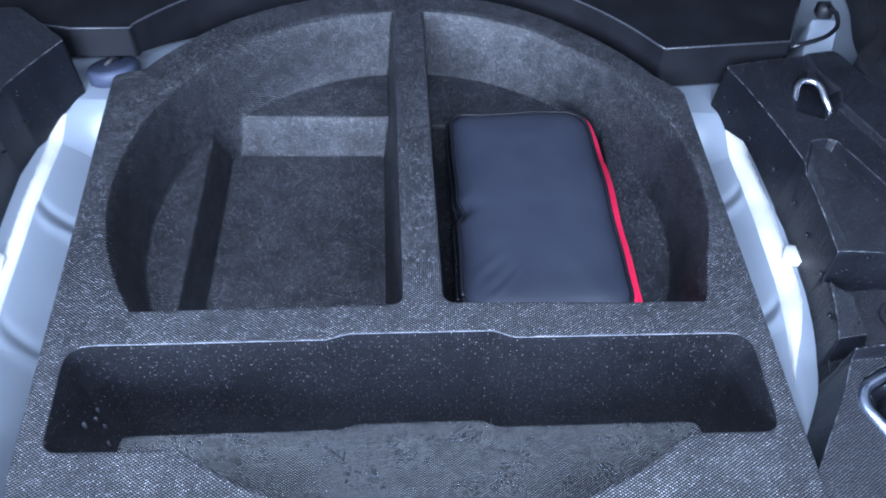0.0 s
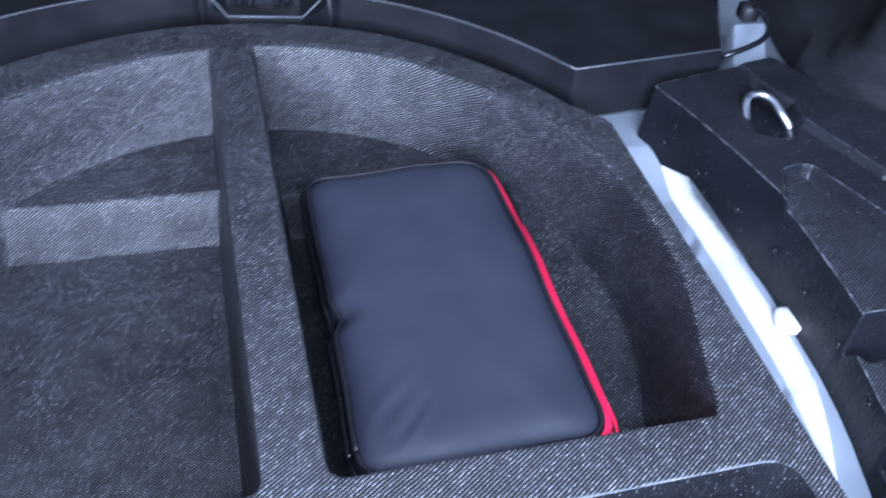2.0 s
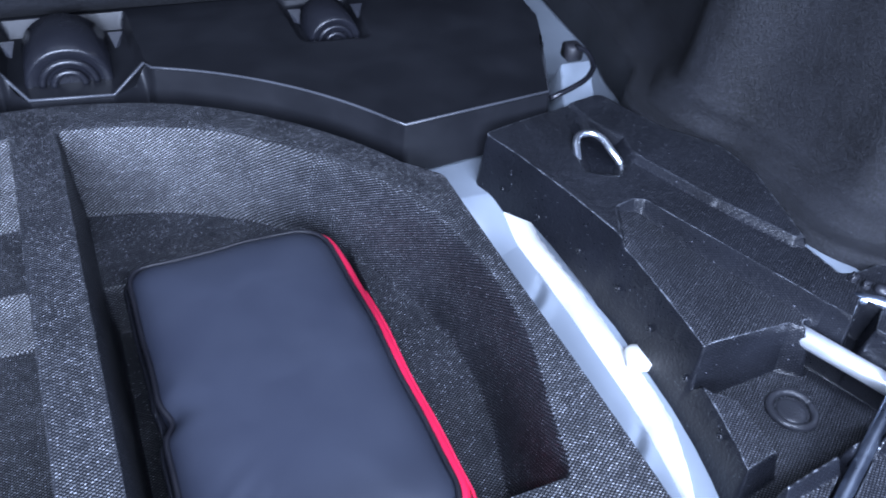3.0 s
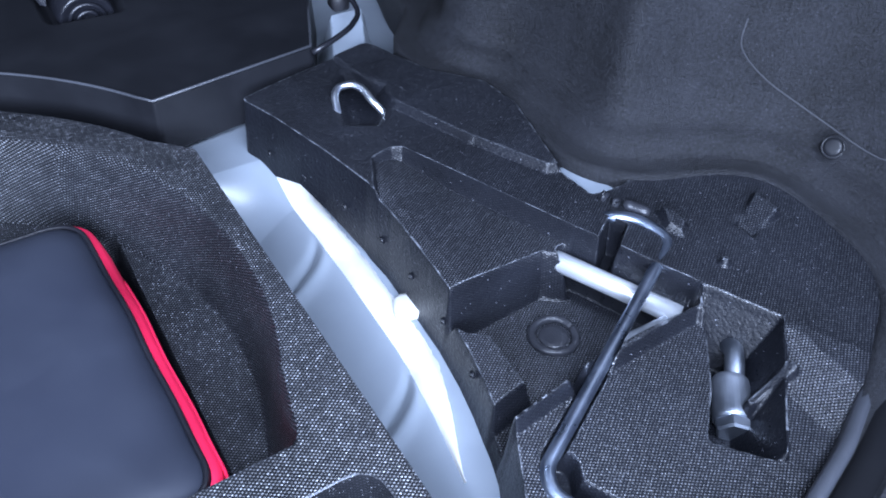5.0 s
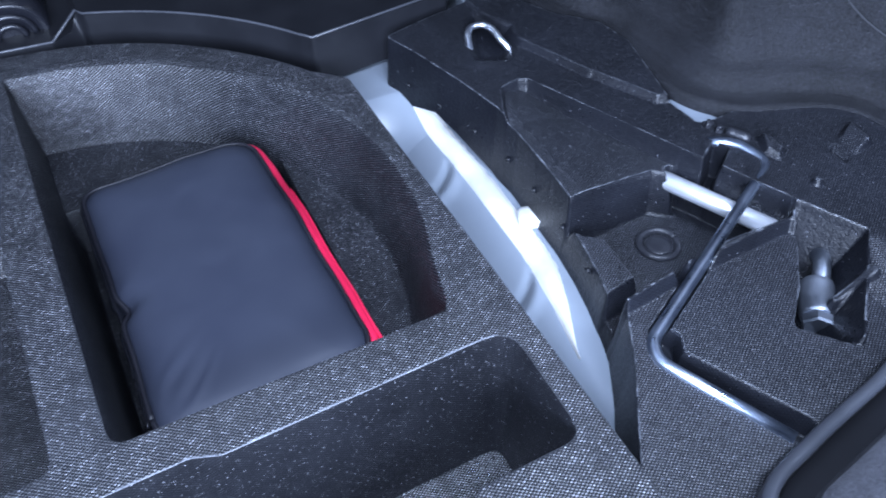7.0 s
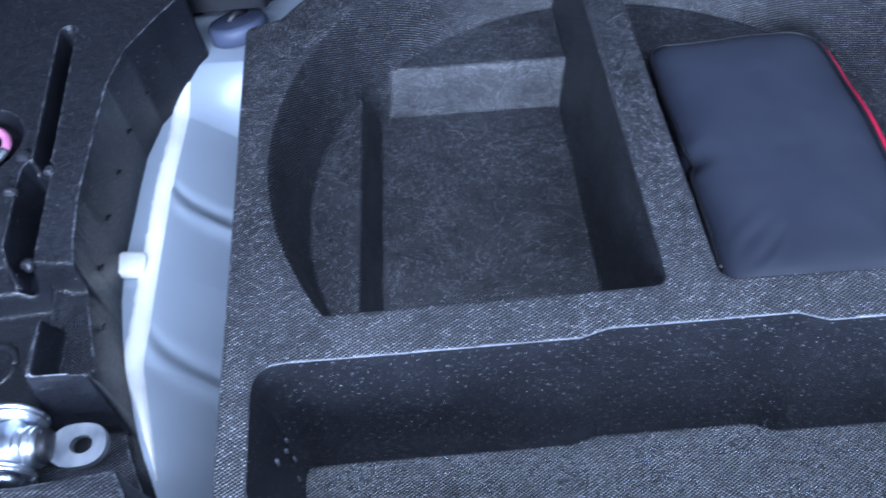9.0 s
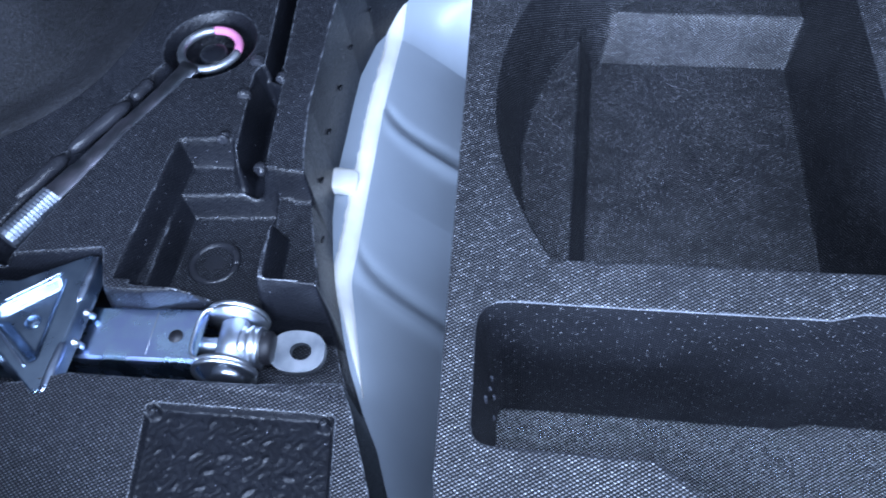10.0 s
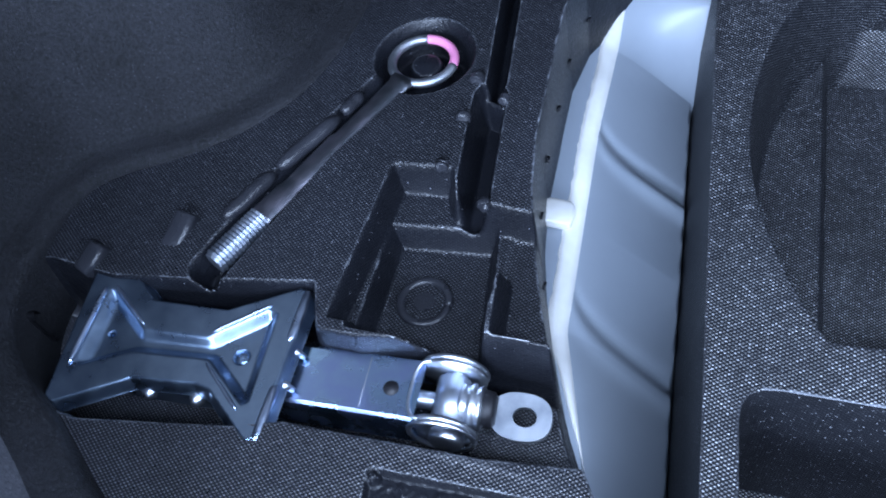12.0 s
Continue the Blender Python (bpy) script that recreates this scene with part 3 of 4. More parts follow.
tagged(finish("ground", box_bm(-1.9, 1.9, -2.3, 2.0, -0.75, -0.70), plastic_material("garage_concrete", (0.22, 0.22, 0.22), 0.8)), "grey concrete garage ground", "ground", kind="structure")


# ---------------------------------------------------------------- centre tray
def centre_tray():
    disc_out, disc_in = sdf_disc(CX - 0.012, CY, 0.362), sdf_disc(CX, CY, 0.318)
    slab = sdf_poly(rounded([(-0.3105, 0.196, 0.035), (-0.20, 0.168, 0.05), (0.22, 0.17, 0.05), (0.342, 0.205, 0.03), (0.329, 0.732, 0.012), (0.30, 0.76), (-0.31, 0.76), (-0.361, 0.738, 0.012)], 0.01))
    notch = sdf_disc(0.016, 0.537, 0.350)
    outline = either(slab, both(disc_out, lambda x, y: 0.742 - y))
    left_in = sdf_poly(rounded([(-0.40, 0.383), (-0.274, 0.386, 0.02), (-0.005, 0.401, 0.012), (-0.034, 0.93), (-0.40, 0.95)], 0.012))
    right_in = sdf_poly(rounded([(0.032, 0.403, 0.014), (0.287, 0.410, 0.02), (0.40, 0.41), (0.40, 0.95), (0.005, 0.93)], 0.012))
    bulge = sdf_poly(rounded([(0.1, 0.40), (0.287, 0.406, 0.02), (0.305, 0.49, 0.05), (0.304, 0.58), (0.1, 0.62)], 0.02))
    # the divider and the front edge fall off more steeply than the round wall
    steep = lambda f: lambda x, y: 2.4 * f(x, y)
    left = both(disc_in, steep(left_in))
    right = both(either(disc_in, bulge), steep(right_in))
    deep_left = sdf_poly(rounded([(-0.246, 0.36), (-0.010, 0.37), (-0.030, 0.779), (-0.261, 0.776)], 0.012))
    deep_right = sdf_poly(rounded([(0.030, 0.36), (0.252, 0.37), (0.246, 0.757), (0.015, 0.765)], 0.015))
    # the rim of the round well is rolled over, its straight front edge is not
    rolled = lambda f: both(lambda x, y: f(x, y) - 0.009, lambda x, y: 0.6 * (0.47 - y), lambda x, y: -0.03 - disc_in(x, y))
    tuck = lambda f, e: both(f, lambda x, y: e(x, y) + 0.012)
    bin_ = sdf_poly(rounded([(-0.294, 0.245, 0.014), (0.320, 0.272, 0.016), (0.319, 0.3735, 0.022), (0.098, 0.3645, 0.012), (0.078, 0.3715, 0.012), (-0.054, 0.3655, 0.012), (-0.074, 0.3585, 0.012), (-0.304, 0.348, 0.022)], 0.012))
    scoop = both(notch, lambda x, y: y - 0.30)
    def deep_floor(x, y):
        back = np.clip((y - 0.754 - 0.03 * (x + 0.25)) / 0.018, 0, 1)
        side = np.clip(1 - (x + 0.259 - (0.776 - y) * 0.036) / 0.016, 0, 1)
        return -0.142 + 0.054 * np.maximum(back, side)

    # last number: grain strength; dull pockets and a pale bin floor paint their light
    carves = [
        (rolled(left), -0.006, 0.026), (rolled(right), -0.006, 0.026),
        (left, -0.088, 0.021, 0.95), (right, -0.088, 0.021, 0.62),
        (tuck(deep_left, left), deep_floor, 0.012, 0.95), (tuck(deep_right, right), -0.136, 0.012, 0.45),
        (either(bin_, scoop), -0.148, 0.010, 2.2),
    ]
    top = lambda x, y: 0.0012 * np.sin(x * 21) * np.sin(y * 17)
    # bin walls dulled and front-facing walls paled, as if lit from the front
    # edge highlight painted strongest along the bin's back edge
    ob = relief("storage_tray", (-0.40, 0.37, 0.150, 0.955), 0.0020, top, carves, outline, -0.172, TRAY, lip=0.0045, worn=lambda x, y: 0.22 + 0.78 * (np.abs(bin_(x, y)) < 0.003) * (y > 0.335) * (np.abs(x - 0.008) < 0.300), wall_light=lambda x, y, n: np.where(y < 0.39, 0.22, 0.85 + 1.4 * np.clip((-n[:, 1] - 0.15) / 0.6, 0, 1)), roll=0.9)
    for x, y, z, h, r in ((-0.2958, 0.306, -0.066, 0.011, 0.0024), (-0.2945, 0.323, -0.084, 0.007, 0.0015), (-0.2945, 0.331, -0.082, 0.008, 0.0013), (-0.2920, 0.318, -0.124, 0.009, 0.0013), (-0.2925, 0.326, -0.104, 0.008, 0.0015)):
        part("scuff", tube_bm([(x, y, z - h / 2), (x + 0.0002, y, z - h / 4), (x + 0.0002, y, z + h / 4), (x, y, z + h / 2)], r, 10, None, [0.4, 1, 1, 0.4]), SCUFF, ob, "pale rubbed scuff mark")
    return tagged(ob, "dark grey moulded storage tray with woven grain and deep pockets", "storage tray")


centre_tray()


# ---------------------------------------------------------------- rear panel behind the tray
def rear_panel():
    root = thing("rear_panel", "black plastic boot floor support panel with a round cut-out", "floor panel")
    arc_c, r = (-0.030, 0.575), 0.408
    arc = []
    for i in range(61):
        a = radians(35 + i * (143 - 35) / 60)
        arc.append((arc_c[0] + r * math.cos(a), arc_c[1] + r * math.sin(a)))
    poly = [(-0.70, 1.27), (-0.70, 0.835), (-0.53, 0.826), (-0.43, 0.808), (-0.358, 0.812)] + [p for p in arc[::-1] if p[0] < -0.042] + [(-0.040, 0.990), (-0.014, 0.954), (0.063, 0.947), (0.096, 0.973)] + [p for p in arc[::-1] if p[0] > 0.10] + [(0.315, 0.796), (0.482, 0.819), (0.508, 0.880), (0.533, 0.937), (0.553, 0.99), (0.58, 1.27)]
    latch = sdf_poly([(-0.040, 0.997), (-0.018, 0.930), (0.068, 0.925), (0.098, 0.975), (0.090, 1.10), (-0.038, 1.10)])
    screw = sdf_poly(rounded([(0.262, 0.985), (0.342, 0.980), (0.350, 1.10), (0.258, 1.10)], 0.012))
    carves = [(latch, -0.004, 0.006), (screw, 0.004, 0.008)]
    top = lambda x, y: 0.014 + 0 * x
    edge = sdf_poly(poly)
    relief("plate", (-0.72, 0.70, 0.78, 1.28), 0.003, top, carves, edge, lambda x, y: np.interp(x, [-0.36, -0.30], [-0.022, -0.040]), PANEL, root, lip=0.004, edges=True, crisp=1.0)
    rim = [(p[0], p[1] + 0.0035, -0.0035 if -0.03 < p[0] < 0.08 and p[1] > 0.9 else 0.0140) for p in poly[2:-2]]
    part("edge_bead", tube_bm(rim, 0.0017, 8), EDGE, root, "shiny edge bead, paler to paint its highlight")
    def arched_boss(cx, y0, z0, r, depth, name, label):
        """A half-round housing, open to the front with nested rings, and a gusset on each side."""
        bm = bmesh.new()
        rows = []
        for y, k in ((y0 + 0.003, 0.80), (y0, 0.90), (y0 + 0.002, 1.0), (y0 + depth, 1.06), (y0 + depth + 0.012, 0.85)):
            rows.append([bm.verts.new((cx + r * k * math.cos(a), y, z0 + r * k * 0.95 * math.sin(a))) for a in (math.pi * i / 24 for i in range(25))])
        for a, b in zip(rows[:-1], rows[1:]):
            for i in range(24):
                bm.faces.new((a[i], a[i + 1], b[i + 1], b[i]))
        bm.faces.new(rows[0])
        housing = part(name, bm, GLOSS, root, label)
        for k, y in ((0.62, y0 + 0.001), (0.36, y0 - 0.001)):
            pts = [(cx + r * k * math.cos(a), y, z0 + r * k * 0.95 * math.sin(a)) for a in (math.pi * i / 20 for i in range(21))]
            part("arch_ring", tube_bm(pts, r * 0.09, 8), GLOSS, housing)
        for sgn in (-1, 1):
            bm = bmesh.new()
            p = [bm.verts.new(v) for v in ((sgn * -0.004, 0.022, -0.016), (sgn * 0.014, 0.022, 0.002), (sgn * -0.010, 0.022, 0.002), (sgn * -0.002, -0.004, -0.016), (sgn * 0.006, 0.006, -0.016))]
            for f in ((0, 2, 1), (0, 1, 4), (1, 2, 3), (1, 3, 4), (0, 4, 3), (0, 3, 2)):
                bm.faces.new([p[i] for i in f])
            gusset = part("gusset", bm, WHITE_GLINT, housing, "small glossy triangular gusset", smooth=False)
            gusset.location = (cx + sgn * r * 1.22, y0 + 0.030, z0 + r * 0.72)
            gusset.scale = (0.6, 0.6, 0.6)

    arched_boss(0.024, 0.982, -0.004, 0.041, 0.075, "latch_housing", "glossy black arched latch housing")
    arched_boss(0.304, 0.998, 0.004, 0.029, 0.055, "screw_housing", "glossy black arched screw housing")
    return root


rear_panel()


def moulded_rib(host, pts, r, z, name="rib"):
    """A rounded bead moulded on the foam, half sunk into it."""
    line = [(x, y, z) for x, y in pts]
    line = [Vector(line[0]).lerp(Vector(line[-1]), i / 9) for i in range(10)] if len(line) == 2 else [Vector(p) for p in line]
    taper = [0.55, 0.9] + [1.0] * (len(line) - 4) + [0.9, 0.55] if len(line) > 4 else None
    rnd = random.Random(len(host.children) + 5)
    line = [p + Vector((rnd.uniform(-1, 1), rnd.uniform(-1, 1), rnd.uniform(-1, 1))) * r * 0.08 for p in line]
    return part(name, tube_bm(line, r, 12, None, taper), RIB, host)


def moulded_ring(host, x, y, z):
    """A drain boss: a stout ring with a sunk, slightly domed middle."""
    pts = [(x + 0.0178 * math.cos(a), y + 0.0178 * math.sin(a), z + 0.0005 + 0.0008 * math.sin(2 * a)) for a in (2 * math.pi * i / 36 for i in range(37))]
    part("boss_ring", tube_bm(pts, 0.0036, 12), RIB, host)
    part("boss_dome", tube_bm([(x, y, z - 0.002), (x, y, z), (x, y, z + 0.0010), (x, y, z + 0.0016), (x, y, z + 0.0018)], 0.0128, 30, None, [1.0, 0.98, 0.88, 0.55, 0.1]), RIB, host)


# ---------------------------------------------------------------- right side foam
def right_foam():
    inner = [(0.391, 0.780, 0.006), (0.407, 0.736), (0.426, 0.667), (0.438, 0.612), (0.441, 0.575), (0.440, 0.525), (0.438, 0.478), (0.433, 0.440), (0.427, 0.410), (0.417, 0.372), (0.411, 0.352), (0.391, 0.313), (0.370, 0.280), (0.342, 0.235), (0.345, 0.172)]
    outer = [(0.52, 0.190), (0.66, 0.25), (0.755, 0.30), (0.765, 0.45), (0.66, 0.51), (0.612, 0.505, 0.004), (0.596, 0.508, 0.004), (0.591, 0.552), (0.612, 0.645), (0.606, 0.69), (0.572, 0.735), (0.543, 0.818, 0.012), (0.494, 0.806)]
    outline = sdf_poly(rounded(inner + outer, 0.02))
    # the long wall that bounds the sloping field, and the raised field behind it
    field = sdf_poly(rounded([(0.456, 0.640), (0.478, 0.645, 0.004), (0.488, 0.641, 0.004), (0.567, 0.462, 0.003), (0.545, 0.42), (0.42, 0.40), (0.40, 0.46), (0.43, 0.58)], 0.004))
    raised = sdf_poly([(0.490, 0.850), (0.498, 0.800), (0.509, 0.698), (0.542, 0.617), (0.545, 0.613), (0.578, 0.548), (0.640, 0.53), (0.660, 0.70), (0.58, 0.86)])
    jog = sdf_line([(0.5425, 0.6165), (0.5455, 0.6125)], 0.0028)
    pit = sdf_poly(rounded([(0.430, 0.478, 0.003), (0.530, 0.485, 0.003), (0.548, 0.470, 0.003), (0.556, 0.486), (0.568, 0.462), (0.574, 0.447), (0.602, 0.384), (0.586, 0.369, 0.004), (0.542, 0.370), (0.488, 0.369), (0.460, 0.364), (0.400, 0.354)], 0.004))
    bar = sdf_poly(rounded([(0.568, 0.4465), (0.575, 0.448), (0.603, 0.385), (0.596, 0.3815)], 0.001))
    shelf = sdf_poly(rounded([(0.390, 0.485), (0.438, 0.478, 0.002), (0.446, 0.462, 0.003), (0.462, 0.447, 0.003), (0.459, 0.390, 0.003), (0.419, 0.382), (0.390, 0.379)], 0.003))
    plain = sdf_poly(rounded([(0.38, 0.352), (0.465, 0.364), (0.585, 0.370, 0.004), (0.598, 0.342), (0.640, 0.322), (0.668, 0.270), (0.60, 0.20), (0.53, 0.13), (0.30, 0.13), (0.33, 0.30)], 0.006))
    step = sdf_poly(rounded([(0.459, 0.366), (0.474, 0.372), (0.482, 0.356), (0.470, 0.346)], 0.003))
    sock = sdf_poly(rounded([(0.580, 0.352), (0.590, 0.371), (0.605, 0.386), (0.633, 0.330), (0.612, 0.306), (0.549, 0.246, 0.006), (0.515, 0.285, 0.006), (0.548, 0.314)], 0.006))
    # the recess round the socket: a steep ramp behind and at its outer side, upright walls else
    ramp_back = lambda x, y: -2.0 * np.clip(0.7125 - (0.894 * x + 0.447 * y), 0, 1)
    ramp_side = lambda x, y: -2.3 * np.clip(0.2095 - (0.703 * x - 0.711 * y), 0, 1)
    bore = sdf_line([(0.549, 0.476), (0.594, 0.384)], 0.0095)
    groove = either(sdf_line([(0.512, 0.376), (0.420, 0.326)], 0.007), sdf_line([(0.422, 0.318), (0.415, 0.303), (0.460, 0.214), (0.480, 0.17)], 0.0125))
    hookpit = sdf_poly(rounded([(0.452, 0.694), (0.462, 0.728), (0.478, 0.768), (0.499, 0.792), (0.523, 0.732), (0.511, 0.700), (0.486, 0.676)], 0.008))
    saddle = sdf_poly(rounded([(0.560, 0.458), (0.592, 0.480), (0.599, 0.464), (0.568, 0.441)], 0.002))
    block = sdf_poly(rounded([(0.627, 0.466), (0.640, 0.462), (0.642, 0.438), (0.626, 0.426), (0.619, 0.444)], 0.003))
    wedge = sdf_poly(rounded([(0.674, 0.422), (0.717, 0.443), (0.716, 0.408), (0.675, 0.400)], 0.003))
    stub = sdf_line([(0.603, 0.296), (0.572, 0.297)], 0.0070)
    nib = sdf_disc(0.634, 0.392, 0.006)
    across = lambda x, y: np.clip((x - 0.452) / np.maximum(0.488 + (0.641 - y) * 0.441 - 0.452, 0.02), 0, 1)
    carves = [
        (raised, lambda x, y: np.interp(y, [0.70, 0.78], [0.0105, 0.0060]), 0.007), (jog, 0.0030, 0.003), (plain, lambda x, y: -0.009 + 0.013 * np.clip((x - 0.590) / 0.04, 0, 1), 0.007, 0.65),
        (field, lambda x, y: 0.003 - 0.006 * np.clip((0.64 - y) / 0.05, 0, 1) - 0.013 * across(x, y), 0.0035, 0.85),
        (saddle, -0.034, 0.005, 0.1), (pit, -0.060, 0.009, 0.8), (shelf, -0.032, 0.008, 0.8), (bore, -0.060, 0.007, 0.3), (bar, -0.018, 0.004, 0.1), (step, -0.026, 0.006, 0.2),
        (sock, lambda x, y: 0.003 + np.maximum(-0.055, np.maximum(ramp_back(x, y), ramp_side(x, y))), 0.004, 0.15), (groove, -0.026, 0.006, 0.1),
        (hookpit, -0.003, 0.016, 0.0), (wedge, lambda x, y: 0.012 - 0.42 * np.clip(0.708 - x, 0, 0.05), 0.005, 0.4), (block, lambda x, y: 0.012 - 0.30 * np.clip(0.452 - y, 0, 0.05), 0.006, 0.35), (stub, lambda x, y: 0.004 - 0.75 * np.clip(0.604 - x, 0, 0.03), 0.005, 0.1), (nib, 0.009, 0.004, 0.1),
    ]
    top = lambda x, y: 0.004 + 0.001 * np.sin(31 * x + 9 * y)
    skirt = lambda x, y: np.interp(y, [0.60, 0.66, 0.70, 0.735, 0.76], [-0.075, -0.060, -0.050, -0.062, -0.075])
    ob = relief("tool_tray", (0.325, 0.785, 0.15, 0.84), 0.00135, top, carves, outline, skirt, FOAM, lip=0.006, grain=0.36, worn=lambda x, y: 1.0 + 0 * x, crisp=0.3, roll=0.95)
    for pts, r, z in (([(0.610, 0.484), (0.622, 0.465)], 0.0050, 0.0045), ([(0.601, 0.502), (0.603, 0.497)], 0.0050, 0.004), ([(0.605, 0.491), (0.607, 0.487)], 0.0045, 0.004)):
        moulded_rib(ob, pts, r, z)
    moulded_ring(ob, 0.513, 0.437, -0.0595)
    for y in (0.745, 0.695, 0.640, 0.585, 0.535, 0.480, 0.425):
        x = float(np.interp(y, [p[1] for p in inner][::-1], [p[0] for p in inner][::-1]))
        mark = part("vent_mark", ring_bm(0.0018, 0.0031, -0.002, 0.0005, 16), FOAM, ob)
        mark.matrix_local = pose(x - 0.0045, y, -0.040, 0, -90, 0)
    return tagged(ob, "black bead foam tool tray with moulded recesses, beside the wheel arch", "tool tray", "tool trays")


right_foam()


# ---------------------------------------------------------------- left side foam
def left_foam():
    inner = [(-0.424, 0.775, 0.006), (-0.448, 0.730), (-0.466, 0.690), (-0.472, 0.640), (-0.470, 0.600), (-0.467, 0.557), (-0.464, 0.507), (-0.456, 0.461), (-0.445, 0.420), (-0.431, 0.379), (-0.416, 0.341), (-0.404, 0.314), (-0.387, 0.282), (-0.372, 0.258), (-0.348, 0.205), (-0.340, 0.150)]
    outer = [(-0.50, 0.150), (-0.66, 0.165), (-0.76, 0.225), (-0.83, 0.30), (-0.83, 0.42), (-0.72, 0.48), (-0.69, 0.56), (-0.68, 0.68), (-0.66, 0.80), (-0.50, 0.84)]
    outline = sdf_poly(rounded(inner + outer, 0.02))
    shaft = sdf_line([(-0.590, 0.545), (-0.626, 0.470), (-0.664, 0.350)], 0.0155)
    eye = sdf_disc(-0.572, 0.573, 0.043)
    hub = sdf_disc(-0.571, 0.571, 0.0205)
    slot_up = sdf_line([(-0.528, 0.72), (-0.506, 0.552)], 0.0085)
    slot = sdf_line([(-0.507, 0.538), (-0.506, 0.525), (-0.496, 0.444)], 0.0135)
    lip_ = sdf_line([(-0.514, 0.546), (-0.500, 0.541)], 0.004)
    step1 = sdf_poly(rounded([(-0.563, 0.465), (-0.516, 0.468, 0.003), (-0.506, 0.446), (-0.481, 0.442), (-0.43, 0.438), (-0.43, 0.39), (-0.462, 0.39), (-0.462, 0.334), (-0.568, 0.332)], 0.004))
    pit = sdf_poly(rounded([(-0.557, 0.429, 0.003), (-0.475, 0.438, 0.004), (-0.457, 0.330), (-0.553, 0.328)], 0.003))
    ledge = sdf_poly(rounded([(-0.468, 0.436), (-0.43, 0.440), (-0.395, 0.345), (-0.457, 0.343)], 0.003))
    jackpit = sdf_poly(rounded([(-0.850, 0.320), (-0.790, 0.334), (-0.734, 0.330), (-0.667, 0.340), (-0.630, 0.348), (-0.584, 0.357, 0.004), (-0.570, 0.324), (-0.540, 0.325), (-0.457, 0.344), (-0.385, 0.345), (-0.36, 0.276), (-0.440, 0.264), (-0.567, 0.257), (-0.600, 0.246), (-0.705, 0.226), (-0.85, 0.240)], 0.007))
    panel = sdf_poly(rounded([(-0.505, 0.244), (-0.380, 0.251), (-0.366, 0.168), (-0.490, 0.160)], 0.004))
    front = sdf_poly([(-0.86, 0.262), (-0.33, 0.262), (-0.33, 0.10), (-0.86, 0.10)])
    rise = lambda x, y: 0.003 + 0.04 * (y - 0.25)
    # last number: grain strength; paler front and black recesses paint light and shade
    carves = [
        (front, rise, 0.004, 0.66), (jackpit, -0.062, 0.012, 0.6), (step1, -0.016, 0.009), (pit, -0.038, 0.009), (ledge, -0.018, 0.008),
        (shaft, -0.016, 0.010, 0.0), (eye, -0.014, 0.014, 0.0), (hub, lambda x, y: 0.009 - 12 * ((x + 0.573) ** 2 + (y - 0.572) ** 2), 0.009, 0.0),
        (slot_up, -0.010, 0.006, 0.0), (slot, -0.026, 0.009, 0.0), (lip_, 0.002, 0.004, 0.0),
        (panel, lambda x, y: -0.003 + 0.0003 * np.sin(x * 640 + 2.2 * np.sin(y * 310)) * np.sin(y * 590 + 2.0 * np.sin(x * 350)), 0.003, 0.0),
    ]
    bars = []
    rnd = random.Random(4)
    for row in range(7):
        x, y = -0.492 + rnd.uniform(0, 0.010), 0.236 - row * 0.0105
        while x < -0.390:
            w, tilt = rnd.uniform(0.001, 0.006), rnd.uniform(-0.003, 0.003)
            bars.append(sdf_line([(x, y + 0.06 * (x + 0.49) + tilt), (x + w, y + 0.06 * (x + w + 0.49) - tilt)], rnd.uniform(0.0014, 0.0026)))
            x += w + rnd.uniform(0.005, 0.013)
    carves.append((either(*bars), -0.0019, 0.0024, 0.0))
    for px, py in ((-0.499, 0.239), (-0.386, 0.245)):
        carves.append((sdf_disc(px, py, 0.005), 0.004, 0.003))
    top = lambda x, y: rise(x, y) + 0.001 * np.sin(29 * x + 7 * y)
    ob = relief("tool_tray", (-0.85, -0.32, 0.13, 0.86), 0.00135, top, carves, outline, -0.075, FOAM, lip=0.006, grain=0.5, worn=lambda x, y: np.where(panel(x, y) < -0.002, 0.25, 1.0), crisp=0.3, roll=0.95)
    for x, y, w, l, turn in ((-0.701, 0.371, 0.0085, 0.018, -13), (-0.757, 0.338, 0.0075, 0.012, -20)):
        lug = part("lug", box_bm(-w, w, -l, l, -0.016, 0.004, 0.0032), RIB, ob)
        lug.matrix_local = pose(x, y, 0.0085, 24, 6, turn)
    moulded_rib(ob, [(-0.671, 0.392), (-0.651, 0.439)], 0.0062, 0.0085)
    moulded_rib(ob, [(-0.649, 0.443), (-0.621, 0.500)], 0.0062, 0.0105)
    moulded_rib(ob, [(-0.619, 0.504), (-0.610, 0.526)], 0.0055, 0.0125)
    for x, y, r in ((-0.522, 0.553, 0.0062), (-0.522, 0.514, 0.0058), (-0.525, 0.468, 0.0052), (-0.496, 0.537, 0.0042), (-0.486, 0.440, 0.0050)):
        moulded_rib(ob, [(x, y - 0.004), (x, y + 0.004)], r, 0.003 + 0.04 * (y - 0.25), "nub")
    moulded_ring(ob, -0.519, 0.381, -0.0395)
    for y in (0.690, 0.635, 0.580, 0.525, 0.470, 0.410):
        x = float(np.interp(y, [p[1] for p in inner][::-1], [p[0] for p in inner][::-1]))
        mark = part("vent_mark", box_bm(-0.0007, 0.0007, -0.003, 0.003, -0.002, 0.0004, 0.0003), PANEL, ob)
        mark.matrix_local = pose(x + 0.0052, y, -0.034, 0, 90, 0)
    return tagged(ob, "black bead foam tool tray holding the jack and towing eye", "tool tray", "tool trays")


left_foam()


